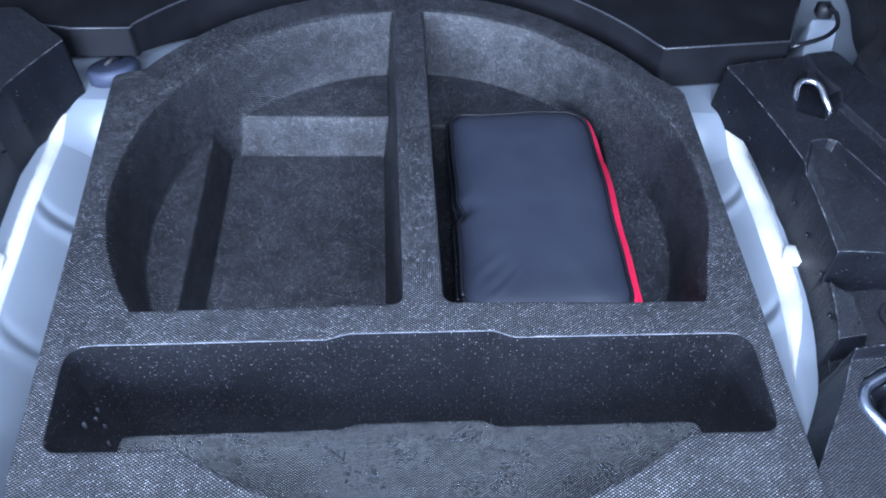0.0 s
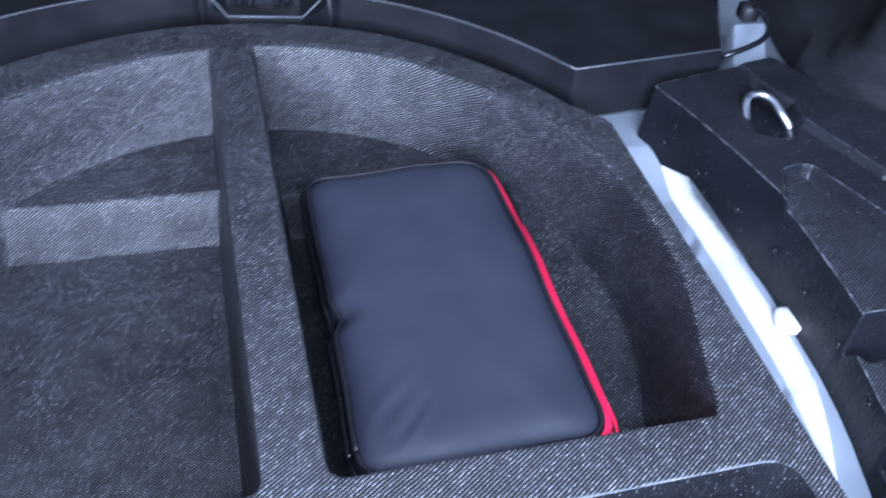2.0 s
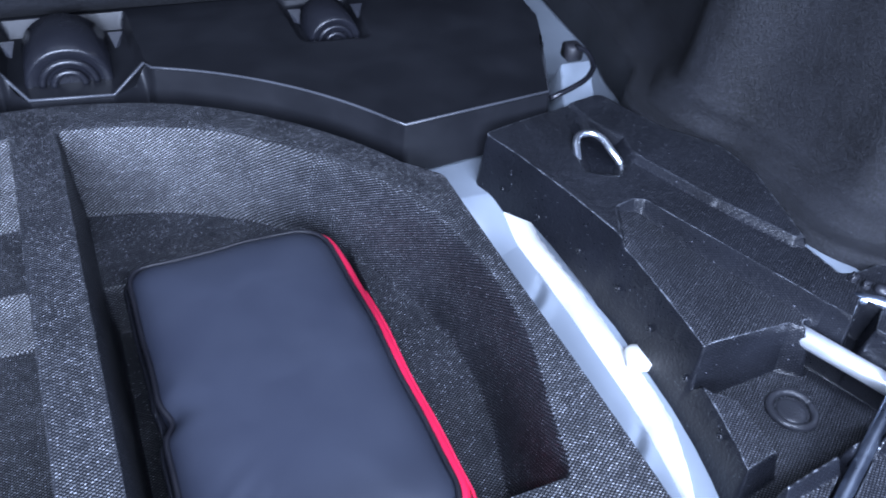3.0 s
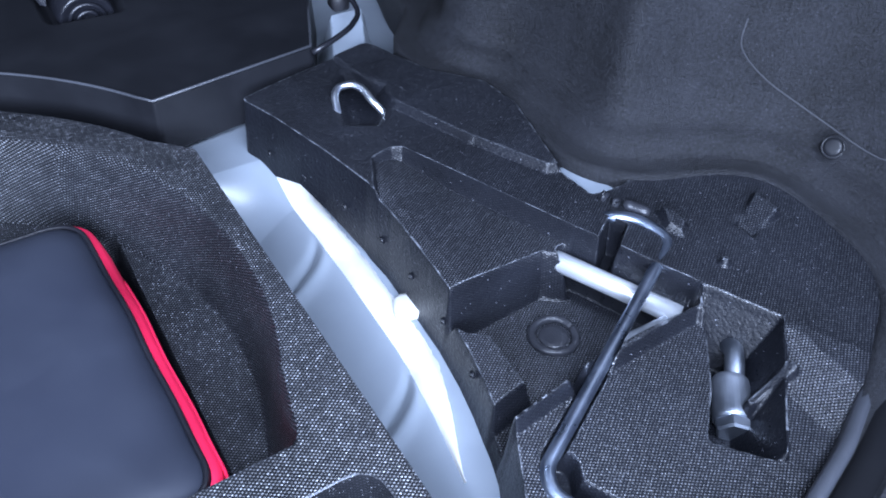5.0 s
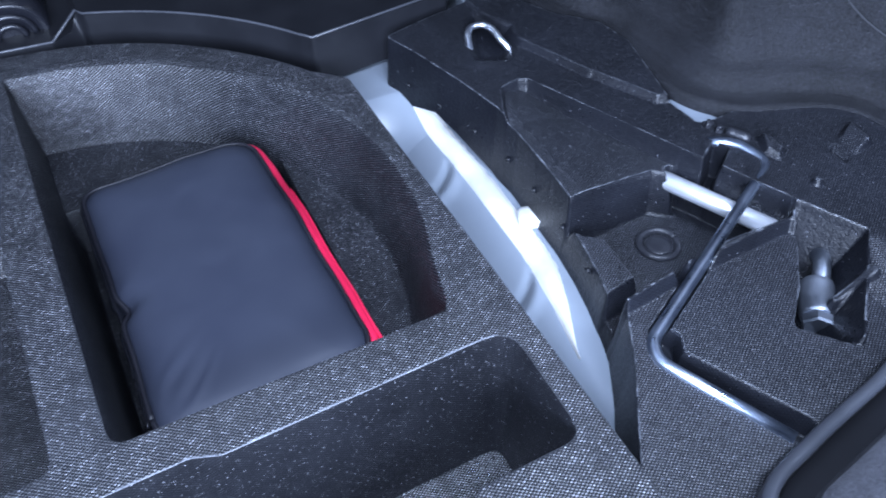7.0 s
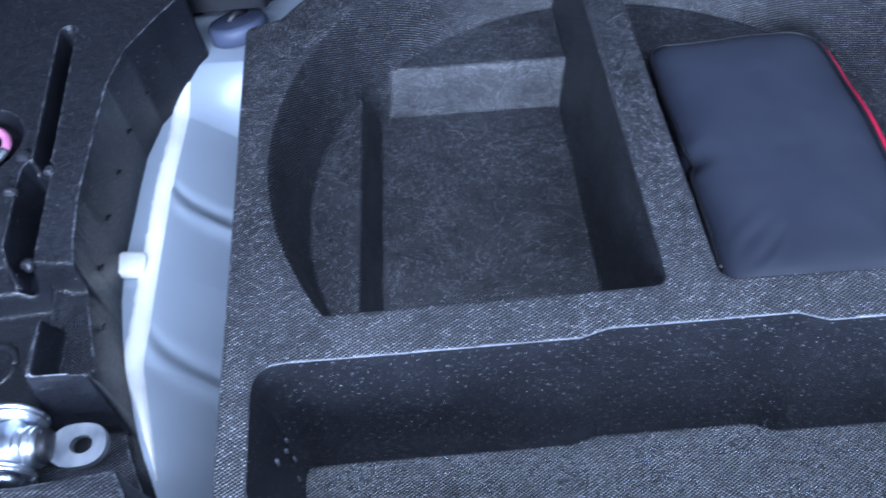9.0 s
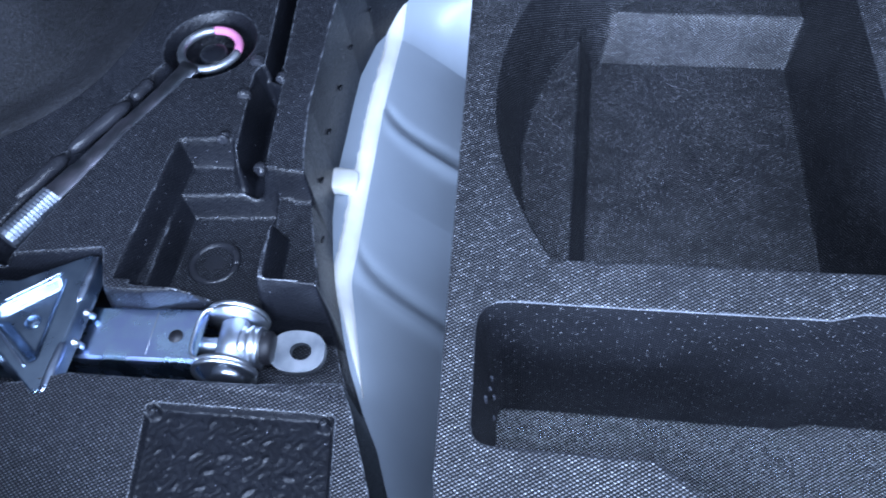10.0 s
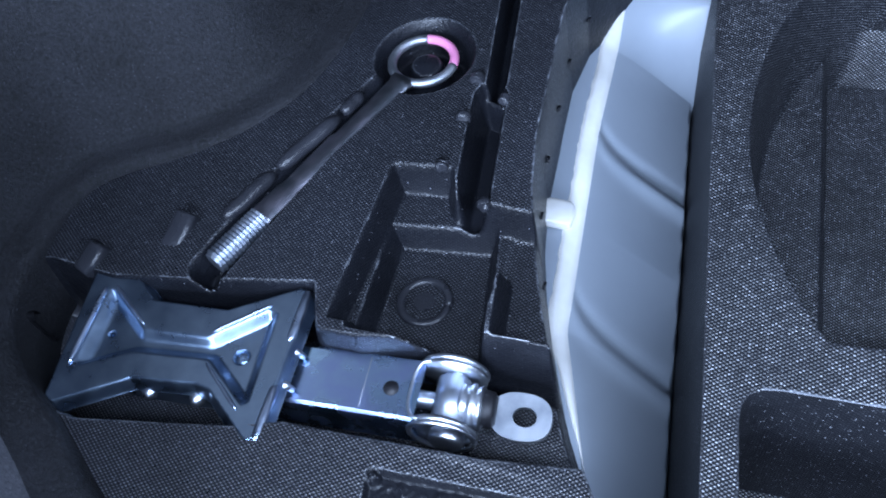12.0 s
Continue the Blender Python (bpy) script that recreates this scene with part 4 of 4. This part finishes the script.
# ---------------------------------------------------------------- soft bag
def bag():
    """A soft zipped bag: a girth line, a pillowed top and piping where the panels meet."""
    root = thing("tool_bag", "navy black nylon bag with red zip lying in the pocket", "bag", pose(0.1385, 0.595, -0.136, 0, 0, 2.8))
    w, l = 0.0915, 0.1630
    shape = rounded([(-w + 0.001, -l, 0.022), (w + 0.004, -l, 0.030), (w - 0.003, l, 0.030), (-w, l - 0.008, 0.026)], 0.026, 10)
    outline = []
    for (ax, ay), (bx, by) in zip(shape, shape[1:] + shape[:1]):
        k = max(1, int(math.hypot(bx - ax, by - ay) / 0.006))
        for j in range(k):
            x, y = ax + (bx - ax) * j / k, ay + (by - ay) * j / k
            bow = 0.0022 * math.sin(y * 14 + 0.6) + 0.0006 * math.sin(y * 61)
            outline.append((x + (bow if abs(x) > 0.8 * w else 0), y + 0.0014 * math.sin(x * 46)))
    n = len(outline)

    def place(x, y, d, z):
        """A point of the skin: d metres inside the girth line, z above the floor, with dents and folds."""
        sx, sy = max(1 - d / w, 0.0), max(1 - d / l, 0.0)
        px, py = x * sx, y * sy
        high = max(0.0, min(1.0, (z - 0.02) / 0.05))
        left = max(0.0, min(1.0, (-px - 0.030) / 0.055))
        # one deep fold on the long black side, small ones that fan out from it and from the near corner
        fold = math.exp(-((py + 0.016) / 0.011) ** 2) * left ** 2
        fan = sum(math.exp(-((py + 0.016 - k * (px + 0.095)) / 0.0045) ** 2) for k in (-0.9, -0.35, 0.5)) * left * math.exp(-((px + 0.075) / 0.030) ** 2)
        near = math.exp(-(((px + 0.060) / 0.022) ** 2 + ((py + 0.128) / 0.026) ** 2))
        px += 0.0075 * fold * high
        lump = 0.0022 * noise.noise((px * 11, py * 9, 2.0)) + 0.0006 * noise.noise((px * 34, py * 22, 5.0))
        z += high * (lump - 0.0030 * fold - 0.0016 * fan + 0.0020 * near * math.sin(px * 420 + py * 260))
        return Vector((px, py, z))

    rows = [(0.012, 0.000), (0.004, 0.005), (0.001, 0.016), (0.000, 0.034), (0.000, 0.052), (0.0008, 0.064), (0.0025, 0.073), (0.0042, 0.0785), (0.0075, 0.0825), (0.0125, 0.0865), (0.019, 0.0895), (0.027, 0.0918), (0.037, 0.0935), (0.048, 0.0948), (0.060, 0.0957), (0.073, 0.0962), (0.084, 0.0964)]
    bm = bmesh.new()
    rings = [[bm.verts.new(place(x, y, d, z)) for x, y in outline] for d, z in rows]
    for a, b in zip(rings[:-1], rings[1:]):
        for i in range(n):
            bm.faces.new((a[i], a[(i + 1) % n], b[(i + 1) % n], b[i]))
    bm.faces.new(rings[0][::-1]), bm.faces.new(rings[-1])
    part("body", bm, NYLON, root)
    for d, z, r in ((0.0030, 0.0800, 0.0023), (-0.0010, 0.0560, 0.0020)):
        pts = [place(x, y, d, z) for x, y in outline]
        part("piping", tube_bm(pts + pts[:1], r, 8), PIPING, root)
    # black zip on the long side beside the divider
    side = [p for p in outline if p[0] < -0.93 * w]
    part("black_zip", tube_bm([place(x, y, -0.0012, 0.0690) for x, y in side], 0.0022, 8), GLOSS, root, "black zip coil")
    # red zip tape along the other long side, wider towards the near corner and on round it
    start = max(range(n), key=lambda i: outline[i][0] + outline[i][1])
    order = [outline[(start - i) % n] for i in range(n)]
    if order[5][1] > order[0][1]:
        order = [outline[(start + i) % n] for i in range(n)]
    run = [p for p in order[:n // 2] if p[1] < l - 0.004 and (p[0] > 0.3 * w)]
    total = len(run)
    bm, prev = bmesh.new(), None
    for i, (x, y) in enumerate(run):
        along = i / (total - 1)
        f = min(1.0, 0.45 + along / 0.28) * (1.0 if y > -l + 0.035 else max(0.25, 1 - (-l + 0.035 - y) / 0.050))
        row = [bm.verts.new(place(x, y, d0 * f + 0.0008 * (1 - f), 0.0775 - (0.0775 - z0) * f)) for d0, z0 in ((0.0006, 0.0785), (-0.0040, 0.0768), (-0.0072, 0.0725), (-0.0084, 0.0672), (-0.0078, 0.0620), (-0.0030, 0.0590))]
        if prev:
            for j in range(5):
                bm.faces.new((prev[j], prev[j + 1], row[j + 1], row[j]))
        prev = row
    zip_tape = part("zip_tape", bm, RED, root, "red zip tape")
    pts = [place(x, y, -0.0072, 0.0722) for x, y in run[total // 4:-8]]
    part("zip_coil", tube_bm(pts, 0.0013, 8), RED, zip_tape, "red zip coil")
    return root


bag()


# ---------------------------------------------------------------- tools in the right foam
def crank_rod():
    root = thing("wheel_brace_rod", "bent grey steel crank rod lying across the foam recess", "tool")
    pts = bend([(0.588, 0.486, -0.002), (0.607, 0.469, 0.003), (0.620, 0.435, 0.000), (0.412, 0.321, -0.008), (0.406, 0.305, -0.010), (0.450, 0.211, -0.010)], 0.019, 8)
    part("rod", tube_bm(pts, 0.0050, 16), BLUED, root)
    return root


crank_rod()


def jack_handle():
    root = thing("jack_handle", "bright zinc plated jack handle with a flattened end", "tool")
    a, b = Vector((0.528, 0.512, -0.026)), Vector((0.592, 0.386, -0.029))
    part("shaft", tube_bm([a, a.lerp(b, 0.5), b], 0.0085, 16), BRIGHT_ZINC, root)
    bm = prism(rounded([(-0.060, -0.004), (-0.034, -0.008), (0.004, -0.009), (0.004, 0.007), (-0.054, 0.006)], 0.003), -0.003, 0.003, 0.001)
    ob = part("flat_end", bm, DULL_STEEL, root, "worn flattened steel end")
    ob.matrix_local = pose(0.589, 0.385, -0.031, 12, 0, -2)
    return root


jack_handle()


def wheel_socket():
    root = thing("wheel_socket", "grey steel wheel nut socket on a bent shank", "tool", pose(0.566, 0.300, -0.041, 0, 0, 0))
    d = Vector((-0.50, -0.62, -0.10)).normalized()
    m = d.to_track_quat("Z", "Y").to_matrix().to_4x4()
    bm = bmesh.new()
    tube_bm([(0, 0, -0.034), (0, 0, -0.031), (0, 0, -0.028), (0, 0, -0.002), (0, 0, 0.000), (0, 0, 0.002)], 0.0142, 40, bm, [0.80, 0.97, 1, 1, 0.98, 0.92])
    tube_bm([(0, 0, 0.001), (0, 0, 0.009), (0, 0, 0.011)], 0.0132, 6, bm, [1, 1, 0.9])
    ob = part("socket", bm, SOCKET_STEEL, root, smooth=False)
    ob.matrix_local = m
    pts = bend([(0.012, 0.014, 0.003), (0.026, 0.028, 0.013), (0.036, 0.040, 0.016), (0.045, 0.052, 0.002), (0.048, 0.056, -0.02)], 0.014)
    part("shank", tube_bm(pts, 0.0072, 14), SOCKET_STEEL, root)
    return root


wheel_socket()


def body_flange():
    bm = prism([(0.588, 0.558), (0.594, 0.500), (0.632, 0.500), (0.615, 0.562)], -0.030, -0.006, 0.003)
    tagged(finish("body_flange", bm, PAINT), "pale painted body flange between foam and lining", "body flange")


body_flange()


def lashing_hook():
    pts = bend([(0.4605, 0.714, -0.002), (0.4625, 0.720, 0.003), (0.4665, 0.734, 0.010), (0.473, 0.742, 0.013), (0.488, 0.741, 0.014), (0.4945, 0.730, 0.0125), (0.4955, 0.714, 0.008), (0.501, 0.706, 0.001), (0.504, 0.703, -0.006)], 0.006, 4)
    root = thing("lashing_hook", "bright zinc wire lashing hook in the foam recess", "hook")
    part("wire", tube_bm(pts, 0.0036, 14), ZINC, root)


lashing_hook()


# ---------------------------------------------------------------- tools in the left foam
def towing_eye():
    root = thing("towing_eye", "steel towing eye with pink marked ring and threaded tip", "towing eye", pose(-0.5745, 0.5735, 0.0085, 0, 0, 0))
    R, r = 0.0258, 0.0038
    def arc(a0, a1, rr):
        return [(R * math.cos(a), R * math.sin(a), 0) for a in (radians(a0 + (a1 - a0) * i / 30) for i in range(31))]
    part("ring", tube_bm(arc(98, 358, r), r, 14), DULL_STEEL, root)
    part("marked_arc", tube_bm(arc(-4, 100, r), r, 14), PINK, root, "pink painted part of the ring")
    d = Vector((-0.088, -0.216, -0.004))
    u = d.normalized()
    L = d.length
    marks = [(0.025, 0.0130), (0.032, 0.0098), (0.060, 0.0084), (0.098, 0.0084), (0.102, 0.0100), (0.150, 0.0086), (0.156, 0.0086), (0.160, 0.0100), (0.186, 0.0102), (0.189, 0.0106)]
    bm = tube_bm([u * a for a, b in marks], 1.0, 16, None, [b for a, b in marks])
    for v in bm.verts:
        v.co.z *= 0.42
    part("shank", bm, EYE_STEEL, root, "dull flattened shank")
    pts, tap, s = [], [], 0.188
    while s < L:
        pts += [u * s, u * (s + 0.0011), u * (s + 0.0022)]
        tap += [0.0103, 0.0101, 0.0091]
        s += 0.0033
    pts.append(u * (L + 0.002)), tap.append(0.0088)
    part("thread", tube_bm(pts, 1.0, 16, None, tap), SOCKET_STEEL, root, "grey threaded tip", smooth=False)
    return root


towing_eye()


def scissor_jack():
    root = thing("scissor_jack", "folded zinc plated scissor jack lying in its foam recess", "jack", pose(-0.675, 0.290, 0.003, 0, 0, 4.5))
    # waisted base plate with pressed end panels
    bow = sdf_poly(rounded([(-0.064, 0.058), (-0.048, 0.055), (-0.018, 0.030), (0.040, 0.030), (0.087, 0.054), (0.094, 0.050), (0.092, -0.050), (0.087, -0.058), (0.050, -0.028), (0.038, -0.025), (-0.008, -0.028), (-0.056, -0.053), (-0.063, -0.050), (-0.071, 0.044)], 0.004))
    inner = sdf_poly(rounded([(-0.0545, 0.036), (-0.0485, 0.035), (-0.0145, 0.0085), (0.0345, 0.0095), (0.070, 0.036), (0.0775, 0.034), (0.0795, -0.033), (0.0745, -0.036), (0.0405, -0.0085), (-0.016, -0.011), (-0.049, -0.0265), (-0.0545, -0.025)], 0.004))
    holes = either(sdf_disc(0.0595, 0.0002, 0.0055), sdf_disc(-0.041, 0.003, 0.0028))
    carves = [(inner, -0.007, 0.008), (holes, -0.013, 0.002)]
    relief("base_plate", (-0.085, 0.108, -0.072, 0.072), 0.0010, lambda x, y: 0.0 * x, carves, bow, -0.010, DARK_STEEL, root, lip=0.005, crisp=0.2, roll=0.9)
    # ribs and end flanges in brighter steel than the plate, painting their highlights
    for a, b, r in (((-0.0575, 0.036), (-0.0565, -0.027), 0.0024), ((0.0715, 0.0385), (0.036, 0.0120), 0.0015), ((-0.0505, 0.0375), (-0.016, 0.0110), 0.0014), ((0.0405, -0.0105), (0.073, -0.0385), 0.0014)):
        line = [(a[0] + (b[0] - a[0]) * t, a[1] + (b[1] - a[1]) * t, 0.0003) for t in (0, 0.06, 0.2, 0.5, 0.8, 0.94, 1)]
        part("pressed_rib", tube_bm(line, r, 12, None, [0.3, 0.8, 1, 1, 1, 0.8, 0.3]), BLUED, root, "pressed rib, paler to paint its highlight")
    for a, b in ((0.0535, 0.0135), (-0.0175, -0.0565)):
        bm = tube_bm([(0.0920 - 0.0008 * t, a + (b - a) * t, -0.0022) for t in (0, 0.08, 0.5, 0.92, 1)], 0.0036, 14, None, [0.45, 0.9, 1, 0.9, 0.6])
        part("end_flange", bm, BLUED, root, "bright folded end flange")
    # added disc that stands for the arm showing through the hole
    part("arm_glimpse", tube_bm([(0.0595, 0.0002, -0.015), (0.0595, 0.0002, -0.0085), (0.0595, 0.0002, -0.0078)], 0.0050, 18, None, [1, 1, 0.8]), IRIDESCENT, root, "pale blue arm seen through the plate's hole")
    for x, y in ((0.002, -0.0285), (0.037, -0.0275)):
        bm = tube_bm([(x, y + 0.006, -0.013), (x, y - 0.005, -0.013), (x, y - 0.008, -0.013)], 0.0050, 14, None, [1, 1, 0.55])
        part("rivet", bm, ZINC, root)
    # the folded arms below the plate, and the bright arm that runs on to the screw
    bm = box_bm(-0.058, 0.088, -0.022, 0.022, -0.056, -0.014, 0.003)
    part("lower_arm", bm, DARK_STEEL, root)
    bm = bmesh.new()
    section = [(-0.0222, -0.050), (-0.0222, -0.0205), (-0.0212, -0.0180), (-0.0190, -0.0165), (0.0190, -0.0165), (0.0212, -0.0180), (0.0222, -0.0205), (0.0222, -0.050), (0.0198, -0.050), (0.0198, -0.0190), (-0.0198, -0.0190), (-0.0198, -0.050)]
    ends = [[bm.verts.new((x, y, z)) for y, z in section] for x in (0.078, 0.130, 0.182)]
    for a, b in zip(ends[:-1], ends[1:]):
        for i in range(len(section)):
            bm.faces.new((a[i], a[(i + 1) % len(section)], b[(i + 1) % len(section)], b[i]))
    bm.faces.new(ends[0]), bm.faces.new(ends[-1][::-1])
    arm = part("arm", bm, IRIDESCENT, root, smooth=False)
    # a black disc on the arm paints the hole's shade
    bm = tube_bm([(0.163, -0.0015, -0.0175), (0.163, -0.0015, -0.0161)], 0.0052, 18)
    part("arm_hole", bm, RUBBER, arm, "dark disc for the shade in a drilled hole")
    part("scratch", box_bm(0.1445, 0.1452, -0.017, 0.018, -0.0170, -0.01635, 0.0001), ZINC, arm, "fine bright scratch")
    for y in (0.010, -0.014):
        part("tooth", tube_bm([(0.088, y, -0.006), (0.095, y, -0.008), (0.100, y, -0.014)], 0.0034, 8, None, [0.6, 1, 0.6]), ZINC, arm)
    # trunnion yoke: two round cheeks with pressed rims and a cross pin
    for s in (-1, 1):
        y = s * 0.0195
        cheek = part("cheek", tube_bm([(0.1995, y - 0.0016, -0.030), (0.1995, y + 0.0016, -0.030)], 0.0225, 32), ZINC, root)
        part("rim", tube_bm([(0.1995 + 0.0215 * math.cos(a), y + s * 0.0034, -0.030 + 0.0215 * math.sin(a)) for a in (2 * math.pi * i / 32 for i in range(33))], 0.0019, 8), ZINC, cheek)
        part("pin_head", tube_bm([(0.2035, y + s * 0.002, -0.028), (0.2035, y + s * 0.008, -0.028), (0.2035, y + s * 0.010, -0.028)], 0.0115, 20, None, [1, 1, 0.8]), ZINC, cheek)
    part("yoke_lip", tube_bm(bend([(0.190, 0.0205, -0.0135), (0.180, 0.0195, -0.0135), (0.1765, 0.010, -0.0150), (0.1765, -0.010, -0.0150), (0.180, -0.0195, -0.0135), (0.190, -0.0205, -0.0135)], 0.010), 0.0014, 8), ZINC, root, "bright folded lip of the yoke")
    part("trunnion", tube_bm([(0.2015, -0.021, -0.028), (0.2015, -0.015, -0.028), (0.2015, -0.0145, -0.028), (0.2015, 0.0145, -0.028), (0.2015, 0.015, -0.028), (0.2015, 0.021, -0.028)], 1.0, 24, None, [0.008, 0.008, 0.0115, 0.0115, 0.008, 0.008]), STEEL, root)
    part("screw", tube_bm([(0.10, 0, -0.031), (0.23, 0, -0.031)], 0.0060, 14), STEEL, root)
    # thrust washer stack and the flat eye
    prof = [(0.206, 0.010), (0.208, 0.0150), (0.2105, 0.0155), (0.2115, 0.0138), (0.2135, 0.0138), (0.2145, 0.0155), (0.2170, 0.0155), (0.2180, 0.0138), (0.2195, 0.0138), (0.2205, 0.0150), (0.2220, 0.0145), (0.2230, 0.010), (0.228, 0.0095), (0.230, 0.0075)]
    part("thrust_washer", tube_bm([(a, 0, -0.031) for a, b in prof], 1.0, 28, None, [b for a, b in prof]), ZINC, root)
    part("collar", tube_bm([(0.222, 0, -0.031), (0.224, 0, -0.031), (0.229, 0, -0.031), (0.231, 0, -0.031)], 0.0125, 20, None, [0.9, 1, 0.95, 0.7]), RUBBER, root, "black screw collar")
    bm = bmesh.new()
    outer = [(0.001 + 0.0245 * math.copysign(abs(math.cos(a)) ** 0.8, math.cos(a)), 0.0185 * math.copysign(abs(math.sin(a)) ** 0.85, math.sin(a))) for a in (2 * math.pi * i / 48 for i in range(48))]
    m = len(outer)
    hole = [(0.004 + 0.0096 * math.cos(a), 0.0078 * math.sin(a)) for a in (math.atan2(y, x - 0.001) for x, y in outer)]
    rows = [[bm.verts.new((x, y, z)) for x, y in loop] for loop, z in ((outer, -0.003), (outer, 0.003), (hole, 0.003), (hole, -0.003))]
    for a, b in zip(rows, rows[1:] + rows[:1]):
        for i in range(m):
            bm.faces.new((a[i], a[(i + 1) % m], b[(i + 1) % m], b[i]))
    e = part("eye", bm, DULL_STEEL, root, "flat grey steel eye", smooth=False)
    e.matrix_local = pose(0.2460, 0.0, -0.036, 10, 0, 0) @ Matrix.Diagonal((0.82, 0.84, 1, 1))
    return root


scissor_jack()


# ---------------------------------------------------------------- small things
def grommet():
    root = thing("body_plug", "grey blue rubber plug in the painted body", "plug", pose(-0.390, 0.806, -0.044, -14, -8, 0))
    part("disc", tube_bm([(0, 0, -0.01), (0, 0, 0.004), (0, 0, 0.008), (0, 0, 0.0085)], 0.033, 28, None, [1, 1, 0.92, 0.80]), GREY_RUBBER, root)
    part("rib", tube_bm([(-0.008, -0.004, 0.008), (0.0, 0.006, 0.014), (0.006, 0.018, 0.008)], 0.004, 8), RUBBER, root)
    return root


grommet()


def wire():
    pts = bend([(0.480, 0.813, 0.012), (0.505, 0.816, 0.018), (0.530, 0.826, 0.021), (0.552, 0.850, 0.021), (0.554, 0.872, 0.027), (0.547, 0.886, 0.026)], 0.02)
    root = thing("cable", "thin black cable hanging by the painted pillar", "cable")
    part("sheath", tube_bm(pts, 0.0030, 10), GLOSS, root)
    part("plug", box_bm(0.538, 0.556, 0.882, 0.900, 0.008, 0.028, 0.004), RUBBER, root, "black cable plug")


wire()


def trim_clip():
    up = Vector((-0.83, -0.21, 0.52))
    root = thing("trim_clip", "dark round push clip in the felt lining", "clip", Matrix.Translation((0.7826, 0.4266, 0.0389)) @ up.to_track_quat("Z", "Y").to_matrix().to_4x4())
    part("head", tube_bm([(0, 0, -0.003), (0, 0, 0.0012), (0, 0, 0.0024), (0, 0, 0.0026)], 0.0078, 24, None, [1, 1, 0.85, 0.6]), PANEL, root)
    part("rim", tube_bm([(0.0088 * math.cos(a), 0.0088 * math.sin(a), 0.0006) for a in (2 * math.pi * i / 28 for i in range(29))], 0.0011, 8), PANEL, root)


def lining_seam():
    """The cut edge of the upper lining where it laps over the lower one."""
    line = [(0.7427, 0.5177, 0.1239), (0.7393, 0.5160, 0.1022), (0.7466, 0.5068, 0.0884), (0.7592, 0.4909, 0.0732), (0.7846, 0.4398, 0.0526), (0.7902, 0.4064, 0.0471), (0.7924, 0.3855, 0.0475), (0.7987, 0.3604, 0.0634)]
    pts = bend([(x - 0.0006, y - 0.0005, z + 0.0002) for x, y, z in line], 0.012)
    ob = finish("trim_seam", tube_bm(pts, 0.0006, 6), SEAM)
    tagged(ob, "thin cut seam between two felt linings", "seam", kind="structure")


lining_seam()

trim_clip()
